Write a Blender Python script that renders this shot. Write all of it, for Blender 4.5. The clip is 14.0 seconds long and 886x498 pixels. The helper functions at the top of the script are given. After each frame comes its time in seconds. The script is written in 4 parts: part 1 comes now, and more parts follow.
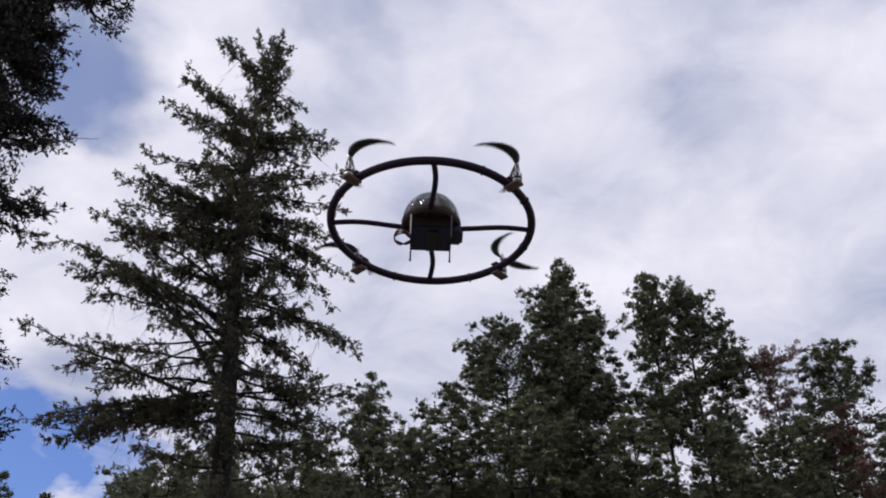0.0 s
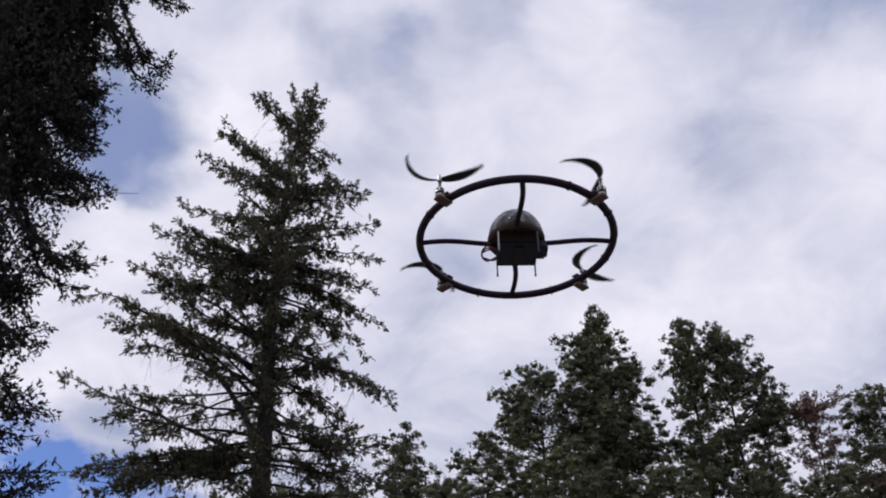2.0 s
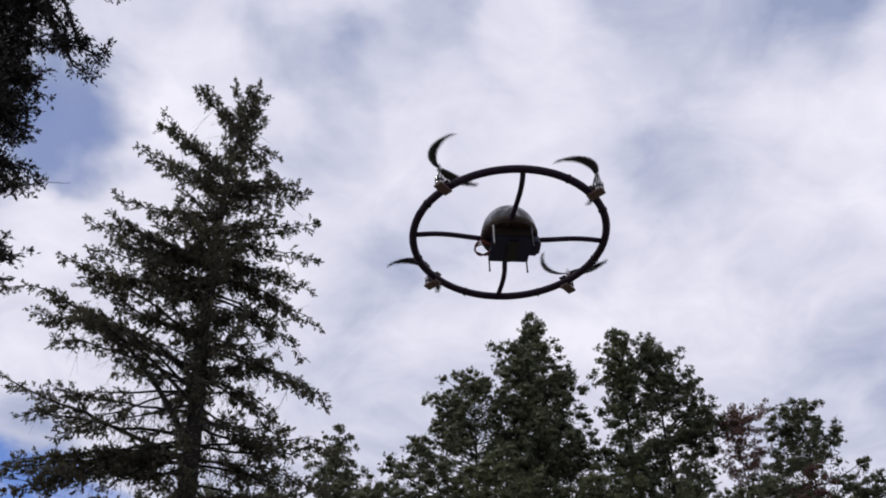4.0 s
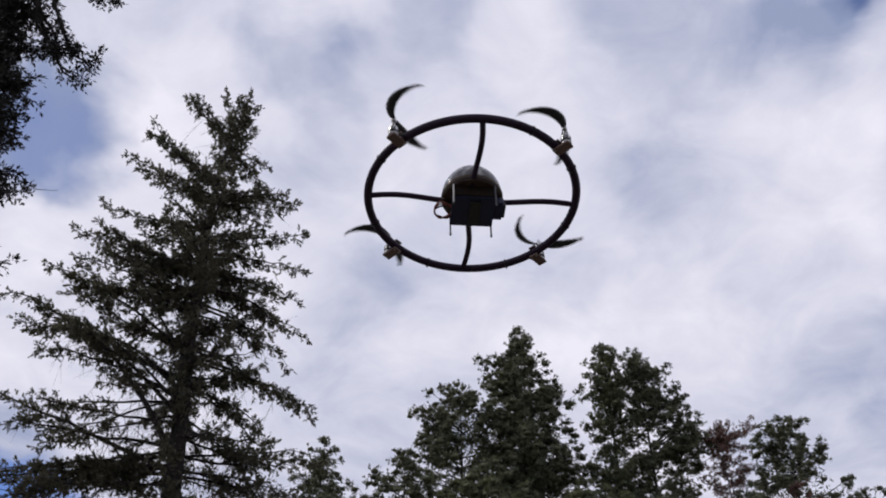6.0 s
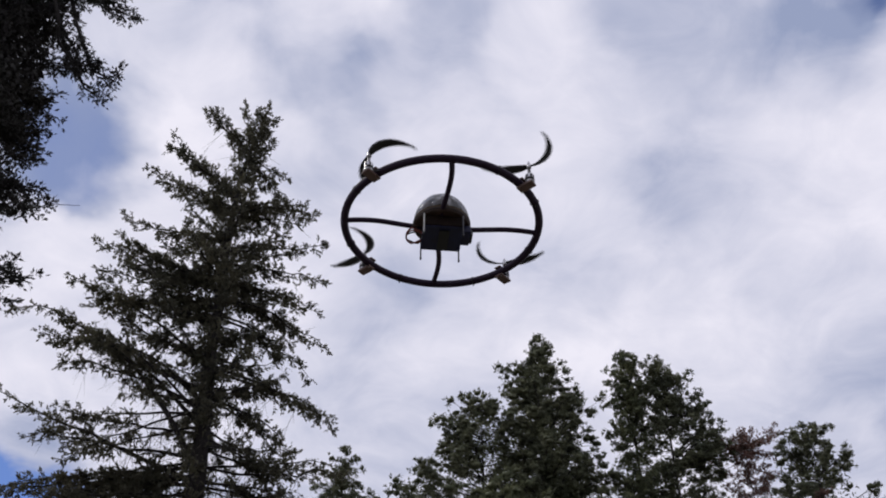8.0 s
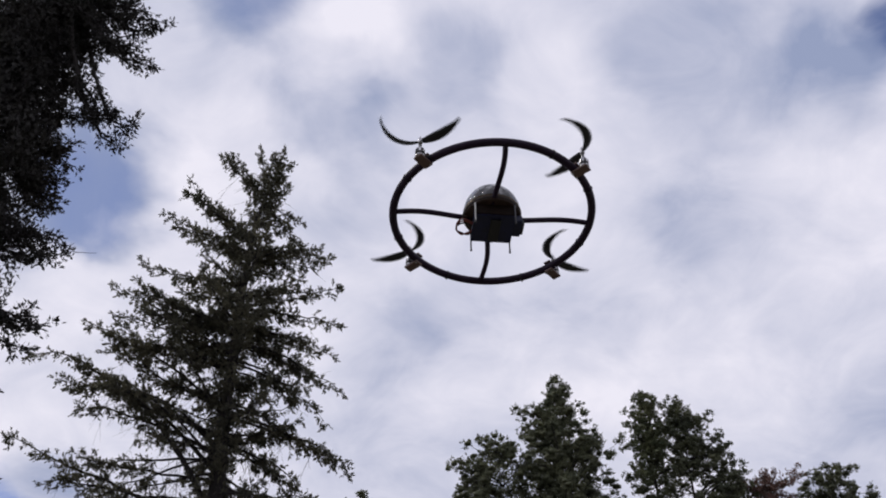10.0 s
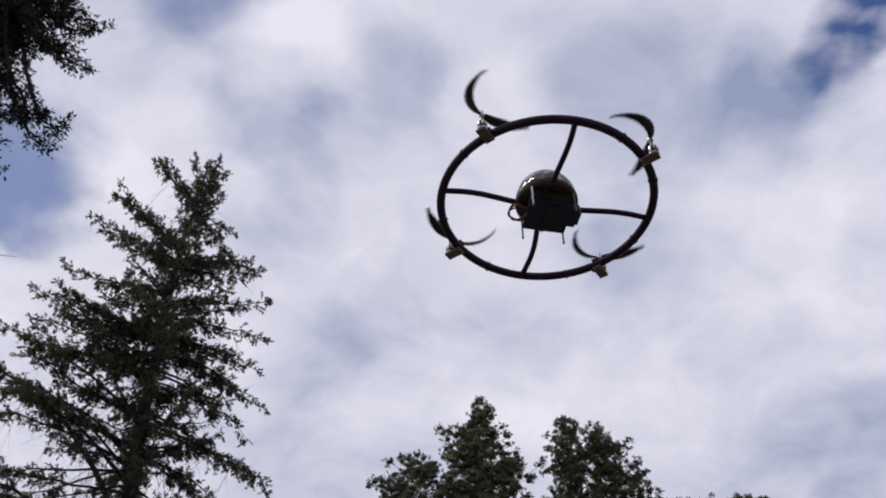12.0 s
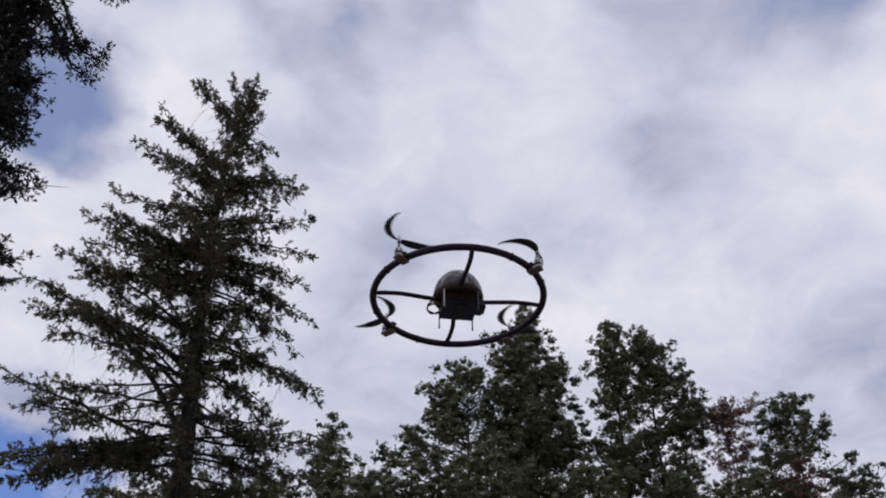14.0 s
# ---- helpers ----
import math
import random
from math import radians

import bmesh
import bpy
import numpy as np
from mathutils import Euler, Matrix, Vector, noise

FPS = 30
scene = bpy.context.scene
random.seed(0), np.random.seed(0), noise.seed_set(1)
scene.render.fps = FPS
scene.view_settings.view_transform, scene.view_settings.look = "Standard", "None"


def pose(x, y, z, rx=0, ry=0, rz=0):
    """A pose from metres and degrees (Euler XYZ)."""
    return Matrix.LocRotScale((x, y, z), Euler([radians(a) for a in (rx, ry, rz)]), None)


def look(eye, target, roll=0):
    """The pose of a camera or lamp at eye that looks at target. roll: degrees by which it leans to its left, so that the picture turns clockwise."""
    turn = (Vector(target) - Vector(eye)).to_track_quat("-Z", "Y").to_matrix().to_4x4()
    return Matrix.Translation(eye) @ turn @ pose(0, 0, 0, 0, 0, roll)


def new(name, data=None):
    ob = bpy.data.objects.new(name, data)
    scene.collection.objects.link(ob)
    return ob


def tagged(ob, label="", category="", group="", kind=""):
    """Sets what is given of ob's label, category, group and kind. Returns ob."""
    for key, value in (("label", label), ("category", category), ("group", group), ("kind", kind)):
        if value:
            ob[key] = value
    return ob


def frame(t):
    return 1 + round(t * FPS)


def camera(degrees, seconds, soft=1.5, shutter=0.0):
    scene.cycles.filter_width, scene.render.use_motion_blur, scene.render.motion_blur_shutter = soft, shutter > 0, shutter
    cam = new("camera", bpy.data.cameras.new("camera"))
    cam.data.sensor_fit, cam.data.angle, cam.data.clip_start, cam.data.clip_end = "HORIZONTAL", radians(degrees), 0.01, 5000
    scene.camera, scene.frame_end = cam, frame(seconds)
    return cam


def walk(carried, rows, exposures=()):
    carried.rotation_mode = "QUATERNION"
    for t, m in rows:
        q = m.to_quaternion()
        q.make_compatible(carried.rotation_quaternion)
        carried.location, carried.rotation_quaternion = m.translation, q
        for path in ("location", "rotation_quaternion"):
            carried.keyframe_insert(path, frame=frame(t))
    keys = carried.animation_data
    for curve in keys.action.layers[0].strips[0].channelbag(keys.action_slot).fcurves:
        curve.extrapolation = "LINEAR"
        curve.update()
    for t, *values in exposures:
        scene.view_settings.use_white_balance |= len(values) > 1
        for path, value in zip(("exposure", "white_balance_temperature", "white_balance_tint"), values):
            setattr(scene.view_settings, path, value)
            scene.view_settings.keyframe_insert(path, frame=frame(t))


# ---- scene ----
cam = camera(52.78, 14.0, soft=1.95, shutter=0.1)
walk(cam, [
    (0.0, pose(0.000, 0.000, 1.600, 125.00, 0.00, -0.00)),
    (0.5, pose(-0.000, -0.010, 1.587, 125.70, 0.48, 2.40)),
    (1.0, pose(-0.002, -0.026, 1.586, 127.47, 0.07, 2.80)),
    (1.5, pose(-0.011, -0.023, 1.592, 127.82, -0.55, 2.88)),
    (2.0, pose(-0.020, -0.012, 1.594, 128.08, -0.61, 2.12)),
    (2.5, pose(-0.027, 0.000, 1.605, 128.13, -0.42, 1.51)),
    (3.0, pose(-0.025, 0.015, 1.612, 128.28, -0.22, 0.90)),
    (3.5, pose(-0.017, 0.022, 1.622, 128.27, 0.28, -1.13)),
    (6.0, pose(-0.029, 0.036, 1.647, 129.13, -0.05, -3.29)),
    (6.5, pose(-0.039, 0.046, 1.638, 129.34, -0.12, -3.03)),
    (7.0, pose(-0.026, 0.034, 1.641, 129.49, -0.22, -2.76)),
    (7.5, pose(-0.017, 0.019, 1.649, 129.54, -0.30, -2.48)),
    (8.0, pose(-0.023, 0.008, 1.658, 129.62, -0.39, -1.97)),
    (10.5, pose(-0.004, -0.011, 1.677, 132.92, -0.55, -0.74)),
    (11.0, pose(-0.007, -0.021, 1.687, 133.32, -0.19, -1.84)),
    (11.5, pose(-0.002, -0.038, 1.706, 133.39, -0.07, -2.68)),
    (12.0, pose(-0.000, -0.069, 1.717, 133.30, 0.06, -6.04)),
    (12.5, pose(-0.006, -0.117, 1.693, 132.84, 1.05, -10.66)),
    (13.0, pose(0.029, -0.108, 1.655, 131.27, 1.41, -11.07)),
    (13.5, pose(0.039, -0.189, 1.647, 127.52, -0.86, -5.71)),
    (14.0, pose(0.029, -0.253, 1.669, 127.41, -0.35, -2.82)),
], [(0.0, 0.08), (3.7, 0.08), (6.0, 0.03), (8.0, 0.03), (10.5, 0.0), (12.5, -0.06), (14.0, -0.06)])

# ---- sky, sun ----
SUN_WAY = Vector((-0.50, 0.30, 0.80)).normalized()
sun = new("sun", bpy.data.lights.new("sun", "SUN"))
sun.data.energy, sun.data.angle, sun.data.color = 1.9, radians(6.0), (1.0, 0.95, 0.88)
sun.matrix_world = look(SUN_WAY * 50, (0, 0, 0))

world = bpy.data.worlds.new("sky")
scene.world = world
world.use_nodes = True


def sky_nodes():
    nt = world.node_tree
    N, L = nt.nodes, nt.links
    N.clear()

    def node(kind, **sets):
        n = N.new(kind)
        for k, v in sets.items():
            n.inputs[k].default_value = v
        return n

    def op(kind, a, b=None, clamp=False):
        n = N.new("ShaderNodeMath")
        n.operation, n.use_clamp = kind, clamp
        for i, v in enumerate((a, b)):
            if v is None:
                continue
            if isinstance(v, (int, float)):
                n.inputs[i].default_value = v
            else:
                L.new(v, n.inputs[i])
        return n.outputs[0]

    def vec(kind, a, b):
        n = N.new("ShaderNodeVectorMath")
        n.operation = kind
        for i, v in enumerate((a, b)):
            if isinstance(v, (tuple, list)):
                n.inputs[i].default_value = v
            elif isinstance(v, (int, float)):
                n.inputs["Scale"].default_value = v
            else:
                L.new(v, n.inputs["Scale" if (kind == "SCALE" and i == 1) else i])
        return n

    way = N.new("ShaderNodeTexCoord").outputs["Generated"]
    sep = N.new("ShaderNodeSeparateXYZ")
    L.new(way, sep.inputs[0])
    flat = op("DIVIDE", 1.0, op("ADD", op("MAXIMUM", sep.outputs[2], 0.0), 0.25))
    plane = vec("SCALE", way, flat).outputs[0]

    def fbm(src, scale, detail, rough, distort=0.0):
        n = node("ShaderNodeTexNoise", Scale=scale, Detail=detail, Roughness=rough, Distortion=distort)
        L.new(src, n.inputs["Vector"])
        return n

    warp = vec("SUBTRACT", fbm(plane, 3.2, 5, 0.6).outputs["Color"], (0.5, 0.5, 0.5)).outputs[0]
    bent = vec("NORMALIZE", vec("ADD", way, vec("SCALE", warp, 0.17).outputs[0]).outputs[0], (0, 0, 0)).outputs[0]

    def gaps(rows):
        total = None
        for (x, y, z), size, amount in rows:
            dot = vec("DOT_PRODUCT", bent, tuple(Vector((x, y, z)).normalized())).outputs["Value"]
            m = N.new("ShaderNodeMapRange")
            m.interpolation_type = "SMOOTHERSTEP"
            L.new(dot, m.inputs[0])
            m.inputs[1].default_value = math.cos(radians(size * 1.5))
            m.inputs[2].default_value = math.cos(radians(size * 0.25))
            m.inputs[3].default_value, m.inputs[4].default_value = 0.0, amount
            total = m.outputs[0] if total is None else op("ADD", total, m.outputs[0])
        return total

    grey = op("SUBTRACT", gaps(GREY_CLOUD), gaps(WHITE_CLOUD))
    blue = gaps(BLUE_GAPS)
    big = fbm(plane, 2.6, 7, 0.52, 0.3).outputs[0]
    fine = fbm(plane, 9.0, 7, 0.58, 0.7).outputs[0]
    mottle = op("ADD", op("MULTIPLY", op("SUBTRACT", big, 0.5), 1.9), op("MULTIPLY", op("SUBTRACT", fine, 0.5), 0.75))
    shade = op("ADD", op("ADD", grey, 0.34), mottle, clamp=True)
    ramp = N.new("ShaderNodeValToRGB")
    ramp.color_ramp.elements[0].color = (0.84, 0.82, 0.92, 1)
    ramp.color_ramp.elements[1].color = (0.30, 0.35, 0.52, 1)
    mid = ramp.color_ramp.elements.new(0.45)
    mid.color = (0.62, 0.63, 0.76, 1)
    L.new(shade, ramp.inputs[0])
    cloud = node("ShaderNodeBackground", Strength=1.0)
    L.new(ramp.outputs[0], cloud.inputs[0])
    air = N.new("ShaderNodeTexSky")
    air.sky_type, air.sun_disc = "NISHITA", False
    air.sun_elevation, air.sun_rotation = radians(54), radians(301)
    air.ozone_density, air.air_density, air.dust_density = 6.0, 0.75, 0.2
    clear = node("ShaderNodeBackground", Strength=0.10)
    L.new(vec("MULTIPLY", air.outputs[0], (1.04, 1.0, 1.18)).outputs[0], clear.inputs[0])
    cover = op("ADD", blue, op("MULTIPLY", op("MULTIPLY", op("SUBTRACT", fine, 0.5), 1.6), op("MINIMUM", blue, 1.0)), clamp=True)
    mix = N.new("ShaderNodeMixShader")
    L.new(cover, mix.inputs[0])
    L.new(cloud.outputs[0], mix.inputs[1])
    L.new(clear.outputs[0], mix.inputs[2])
    L.new(mix.outputs[0], N.new("ShaderNodeOutputWorld").inputs[0])


# direction, half width in degrees, amount
BLUE_GAPS = [((-0.417, 0.845, 0.336), 2.8, 0.9), ((-0.349, 0.87, 0.349), 2.2, 0.8), ((-0.487, 0.809, 0.33), 4.5, 1.0), ((0.454, 0.435, 0.778), 2.3, 0.75),
             ((0.439, 0.48, 0.759), 1.9, 0.6), ((0.457, 0.401, 0.794), 2.2, 0.7), ((0.414, 0.502, 0.759), 1.4, 0.3), ((-0.353, 0.649, 0.673), 2.8, 0.4),
             ((-0.198, 0.516, 0.833), 2.5, 0.25)]
GREY_CLOUD = [((-0.348, 0.651, 0.675), 3.6, 0.56), ((-0.383, 0.625, 0.68), 3, 0.26), ((-0.192, 0.519, 0.833), 3.6, 0.43), ((-0.122, 0.619, 0.776), 3.6, 0.48),
              ((-0.041, 0.648, 0.761), 3, 0.26), ((0.008, 0.591, 0.806), 2.6, 0.23), ((0.273, 0.572, 0.773), 4.5, 0.23), ((0.375, 0.558, 0.74), 3.5, 0.24),
              ((-0.06, 0.807, 0.587), 3, 0.18), ((0.303, 0.684, 0.664), 4, 0.16), ((-0.083, 0.7, 0.709), 2.6, 0.23), ((0.402, 0.711, 0.576), 4, 0.25),
              ((0.297, 0.703, 0.646), 3, 0.14), ((-0.388, 0.833, 0.394), 3, 0.59), ((0.241, 0.549, 0.8), 4.2, 0.16), ((0.391, 0.521, 0.759), 3.2, 0.28),
              ((0.53, 0.575, 0.624), 4, 0.3), ((0.498, 0.739, 0.454), 4, 0.21), ((-0.31, 0.645, 0.699), 2.6, 0.28)]
WHITE_CLOUD = [((-0.11, 0.561, 0.821), 3, 0.2), ((-0.256, 0.712, 0.654), 4, 0.15), ((0.158, 0.769, 0.619), 6, 0.1), ((0.17, 0.7, 0.694), 4, 0.07),
               ((-0.065, 0.734, 0.676), 3, 0.15), ((-0.392, 0.715, 0.579), 3, 0.17), ((0.519, 0.476, 0.71), 3.2, 0.23), ((0.396, 0.663, 0.635), 5, 0.12),
               ((-0.122, 0.579, 0.806), 3.5, 0.17), ((0.115, 0.616, 0.779), 2.6, 0.12), ((0.06, 0.871, 0.488), 6, 0.1)]
sky_nodes()


# ---- materials ----
def material(name, colour, rough=0.6, metal=0.0, second=None, scale=20.0, bump=0.0, island=0.0, detail=5.0, **more):
    """A surface of two colours mixed by noise at two scales, with fine relief."""
    m = bpy.data.materials.new(name)
    m.use_nodes = True
    nt = m.node_tree
    N, L = nt.nodes, nt.links
    b = N["Principled BSDF"]
    b.inputs["Roughness"].default_value, b.inputs["Metallic"].default_value = rough, metal
    for k, v in more.items():
        b.inputs[k.replace("_", " ")].default_value = v
    second = second or tuple(c * 0.6 for c in colour)
    tc = N.new("ShaderNodeTexCoord")
    n1, n2 = N.new("ShaderNodeTexNoise"), N.new("ShaderNodeTexNoise")
    for n, s in ((n1, scale), (n2, scale * 6.3)):
        n.inputs["Scale"].default_value, n.inputs["Detail"].default_value = s, detail
        L.new(tc.outputs["Object"], n.inputs["Vector"])
    add = N.new("ShaderNodeMath")
    add.operation = "MULTIPLY_ADD"
    L.new(n2.outputs[0], add.inputs[0])
    add.inputs[1].default_value = 0.5
    L.new(n1.outputs[0], add.inputs[2])
    ramp = N.new("ShaderNodeValToRGB")
    ramp.color_ramp.elements[0].position, ramp.color_ramp.elements[1].position = 0.55, 0.95
    ramp.color_ramp.elements[0].color, ramp.color_ramp.elements[1].color = (*colour, 1), (*second, 1)
    L.new(add.outputs[0], ramp.inputs[0])
    out = ramp.outputs[0]
    if island:
        geo, hsv = N.new("ShaderNodeNewGeometry"), N.new("ShaderNodeHueSaturation")
        rng = N.new("ShaderNodeMapRange")
        rng.inputs[3].default_value, rng.inputs[4].default_value = 1 - island, 1 + island
        L.new(geo.outputs["Random Per Island"], rng.inputs[0])
        L.new(rng.outputs[0], hsv.inputs["Value"])
        L.new(out, hsv.inputs["Color"])
        out = hsv.outputs[0]
    L.new(out, b.inputs["Base Color"])
    if bump:
        bm_ = N.new("ShaderNodeBump")
        bm_.inputs["Strength"].default_value, bm_.inputs["Distance"].default_value = bump, 0.01
        L.new(add.outputs[0], bm_.inputs["Height"])
        L.new(bm_.outputs[0], b.inputs["Normal"])
    return m


def leaf_material(name, colour, second, glow=0.25):
    """Needles: the surface with some light passing through."""
    m = material(name, colour, 0.55, second=second, scale=1.5, island=0.16)
    nt = m.node_tree
    N, L = nt.nodes, nt.links
    b, out = N["Principled BSDF"], N["Material Output"]
    b.inputs["Specular IOR Level"].default_value = 0.15
    t, mix = N.new("ShaderNodeBsdfTranslucent"), N.new("ShaderNodeMixShader")
    L.new(b.inputs["Base Color"].links[0].from_socket, t.inputs[0])
    mix.inputs[0].default_value = glow
    L.new(b.outputs[0], mix.inputs[1])
    L.new(t.outputs[0], mix.inputs[2])
    L.new(mix.outputs[0], out.inputs[0])
    return m


SPRUCE = leaf_material("spruce_needles", (0.082, 0.083, 0.062), (0.140, 0.132, 0.086), 0.34)
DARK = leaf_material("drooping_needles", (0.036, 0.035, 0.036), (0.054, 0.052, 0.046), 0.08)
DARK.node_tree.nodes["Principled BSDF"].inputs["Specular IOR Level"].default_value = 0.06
PINE = leaf_material("pine_needles", (0.092, 0.105, 0.070), (0.150, 0.157, 0.088))
PINE_PALE = leaf_material("pale_pine_needles", (0.086, 0.104, 0.064), (0.160, 0.170, 0.088))
DEAD = leaf_material("dead_needles", (0.205, 0.118, 0.095), (0.130, 0.080, 0.066))
BARK = material("bark", (0.026, 0.021, 0.019), 0.9, second=(0.014, 0.011, 0.010), scale=9, bump=0.9)
BARK_PALE = material("pale_bark", (0.15, 0.125, 0.105), 0.9, second=(0.075, 0.060, 0.050), scale=7, bump=0.9)
GRASS = material("meadow_grass", (0.046, 0.050, 0.032), 0.9, second=(0.085, 0.072, 0.055), scale=1.3, bump=0.6)
BLACK_TUBE = material("black_tape_wrap", (0.026, 0.013, 0.033), 0.55, second=(0.038, 0.022, 0.047), scale=30, bump=0.25, Specular_IOR_Level=0.22)
PLYWOOD = material("plywood", (0.215, 0.140, 0.125), 0.7, second=(0.15, 0.095, 0.085), scale=25, bump=0.3)
STEEL = material("brushed_steel", (0.62, 0.61, 0.62), 0.28, 1.0, second=(0.45, 0.44, 0.45), scale=60)
MOTOR_DARK = material("motor_can", (0.06, 0.055, 0.055), 0.35, 0.7, scale=60)
CARBON = material("black_propeller_plastic", (0.024, 0.021, 0.025), 0.42, second=(0.028, 0.030, 0.032), scale=40)
NAVY = material("navy_blue_plastic", (0.008, 0.013, 0.080), 0.45, second=(0.005, 0.008, 0.045), scale=22, bump=0.1)
WHITE_ROD = material("white_nylon", (0.72, 0.71, 0.69), 0.45, second=(0.6, 0.59, 0.57), scale=40)
RED_WIRE = material("faded_red_wire", (0.30, 0.085, 0.075), 0.45, scale=40)
BLACK_WIRE = material("black_wire", (0.02, 0.02, 0.022), 0.45, scale=40)
BOARD = material("brown_board", (0.045, 0.026, 0.018), 0.7, second=(0.028, 0.017, 0.012), scale=30)
BRASS = material("brass", (0.16, 0.11, 0.065), 0.35, 1.0, scale=50)
PLATE = material("brown_plate", (0.075, 0.043, 0.034), 0.6, second=(0.045, 0.027, 0.021), scale=24)
# brown darkened to near black: the tray front's shade is in the colour
PANEL_IN_SHADE = material("shaded_brown_panel", (0.014, 0.010, 0.009), 0.8, second=(0.024, 0.015, 0.012), scale=30, Specular_IOR_Level=0.12)
GREY_ROD = material("grey_nylon", (0.085, 0.085, 0.10), 0.5, scale=40)


def dome_material():
    """Dark see-through plastic: upright ripples in the moulding, reflection streaks painted in the colour."""
    m = material("smoked_dome", (0.052, 0.044, 0.046), 0.06, second=(0.034, 0.030, 0.032), scale=6, Transmission_Weight=0.5, IOR=1.55)
    nt = m.node_tree
    N, L = nt.nodes, nt.links
    tc, mp, n, bp = N.new("ShaderNodeTexCoord"), N.new("ShaderNodeMapping"), N.new("ShaderNodeTexNoise"), N.new("ShaderNodeBump")
    mp.inputs["Scale"].default_value = (1, 1, 0.22)
    n.inputs["Scale"].default_value, n.inputs["Detail"].default_value = 34, 3
    bp.inputs["Strength"].default_value, bp.inputs["Distance"].default_value = 1.0, 0.03
    L.new(tc.outputs["Object"], mp.inputs[0])
    L.new(mp.outputs[0], n.inputs["Vector"])
    L.new(n.outputs[0], bp.inputs["Height"])
    # dark and pale streaks in the base colour stand in for reflections
    ramp = N.new("ShaderNodeValToRGB")
    ramp.color_ramp.elements[0].position, ramp.color_ramp.elements[1].position = 0.50, 0.68
    ramp.color_ramp.elements[0].color, ramp.color_ramp.elements[1].color = (0.012, 0.007, 0.007, 1), (0.115, 0.078, 0.072, 1)
    L.new(n.outputs[0], ramp.inputs[0])
    L.new(ramp.outputs[0], N["Principled BSDF"].inputs["Base Color"])
    L.new(bp.outputs[0], N["Principled BSDF"].inputs["Normal"])
    return m


DOME = dome_material()


# ---- mesh helpers ----
def link(name, mesh, mat, parent=None, label="", smooth=False):
    mesh.materials.append(mat)
    if smooth:
        mesh.polygons.foreach_set("use_smooth", [True] * len(mesh.polygons))
    ob = new(name, mesh)
    if parent:
        ob.parent = parent
    if label:
        tagged(ob, label)
    return ob


def part(name, bm, mat, parent=None, label="", smooth=True):
    mesh = bpy.data.meshes.new(name)
    bm.to_mesh(mesh)
    bm.free()
    return link(name, mesh, mat, parent, label, smooth)


def quads(name, verts, faces):
    """A mesh out of arrays of points and four-cornered faces."""
    mesh = bpy.data.meshes.new(name)
    verts, faces = np.asarray(verts, np.float32), np.asarray(faces, np.int32)
    mesh.vertices.add(len(verts))
    mesh.vertices.foreach_set("co", verts.ravel())
    mesh.loops.add(faces.size)
    mesh.loops.foreach_set("vertex_index", faces.ravel())
    mesh.polygons.add(len(faces))
    mesh.polygons.foreach_set("loop_start", np.arange(0, faces.size, 4, dtype=np.int32))
    mesh.update(calc_edges=True)
    mesh.validate()
    return mesh


def tube_arrays(path, radii, sides=6):
    """Points and faces of a round bar along a path."""
    path, radii = np.asarray(path, float), np.asarray(radii, float)
    along = np.gradient(path, axis=0)
    along /= np.linalg.norm(along, axis=1)[:, None] + 1e-9
    ref = np.where(np.abs(along[:, 2:3]) > 0.9, [[1.0, 0, 0]], [[0, 0, 1.0]])
    u = np.cross(along, ref)
    u /= np.linalg.norm(u, axis=1)[:, None] + 1e-9
    v = np.cross(along, u)
    a = np.arange(sides) * 2 * math.pi / sides
    ring = u[:, None] * np.cos(a)[None, :, None] + v[:, None] * np.sin(a)[None, :, None]
    verts = (path[:, None] + ring * radii[:, None, None]).reshape(-1, 3)
    i, j = np.meshgrid(np.arange(len(path) - 1), np.arange(sides), indexing="ij")
    k = (j + 1) % sides
    faces = np.stack([i * sides + j, i * sides + k, (i + 1) * sides + k, (i + 1) * sides + j], -1).reshape(-1, 4)
    return verts, faces


def tubes(name, bars, sides=5):
    """Several bars (path, radii) in one mesh."""
    V, F, n = [], [], 0
    for path, radii in bars:
        v, f = tube_arrays(path, radii, sides)
        V.append(v)
        F.append(f + n)
        n += len(v)
    return quads(name, np.concatenate(V), np.concatenate(F))


def puffs(centres, sizes, rng):
    """A small uneven cushion of dense needles inside each clump: points and faces."""
    corner = np.array([(x, y, z) for z in (-1, 1) for y in (-1, 1) for x in (-1, 1)]) / 1.732
    side = np.array([(0, 2, 3, 1), (4, 5, 7, 6), (0, 1, 5, 4), (2, 6, 7, 3), (0, 4, 6, 2), (1, 3, 7, 5)])
    n = len(centres)
    a = rng.uniform(0, 6.283, n)
    r = corner[None] * (sizes[:, None] * rng.uniform(0.7, 1.25, (n, 8)))[:, :, None] * [1, 1, 0.62]
    x = r[..., 0] * np.cos(a)[:, None] - r[..., 1] * np.sin(a)[:, None]
    y = r[..., 0] * np.sin(a)[:, None] + r[..., 1] * np.cos(a)[:, None]
    v = centres[:, None] + np.stack([x, y, r[..., 2]], -1)
    return v.reshape(-1, 3), (side[None] + (np.arange(n) * 8)[:, None, None]).reshape(-1, 4)


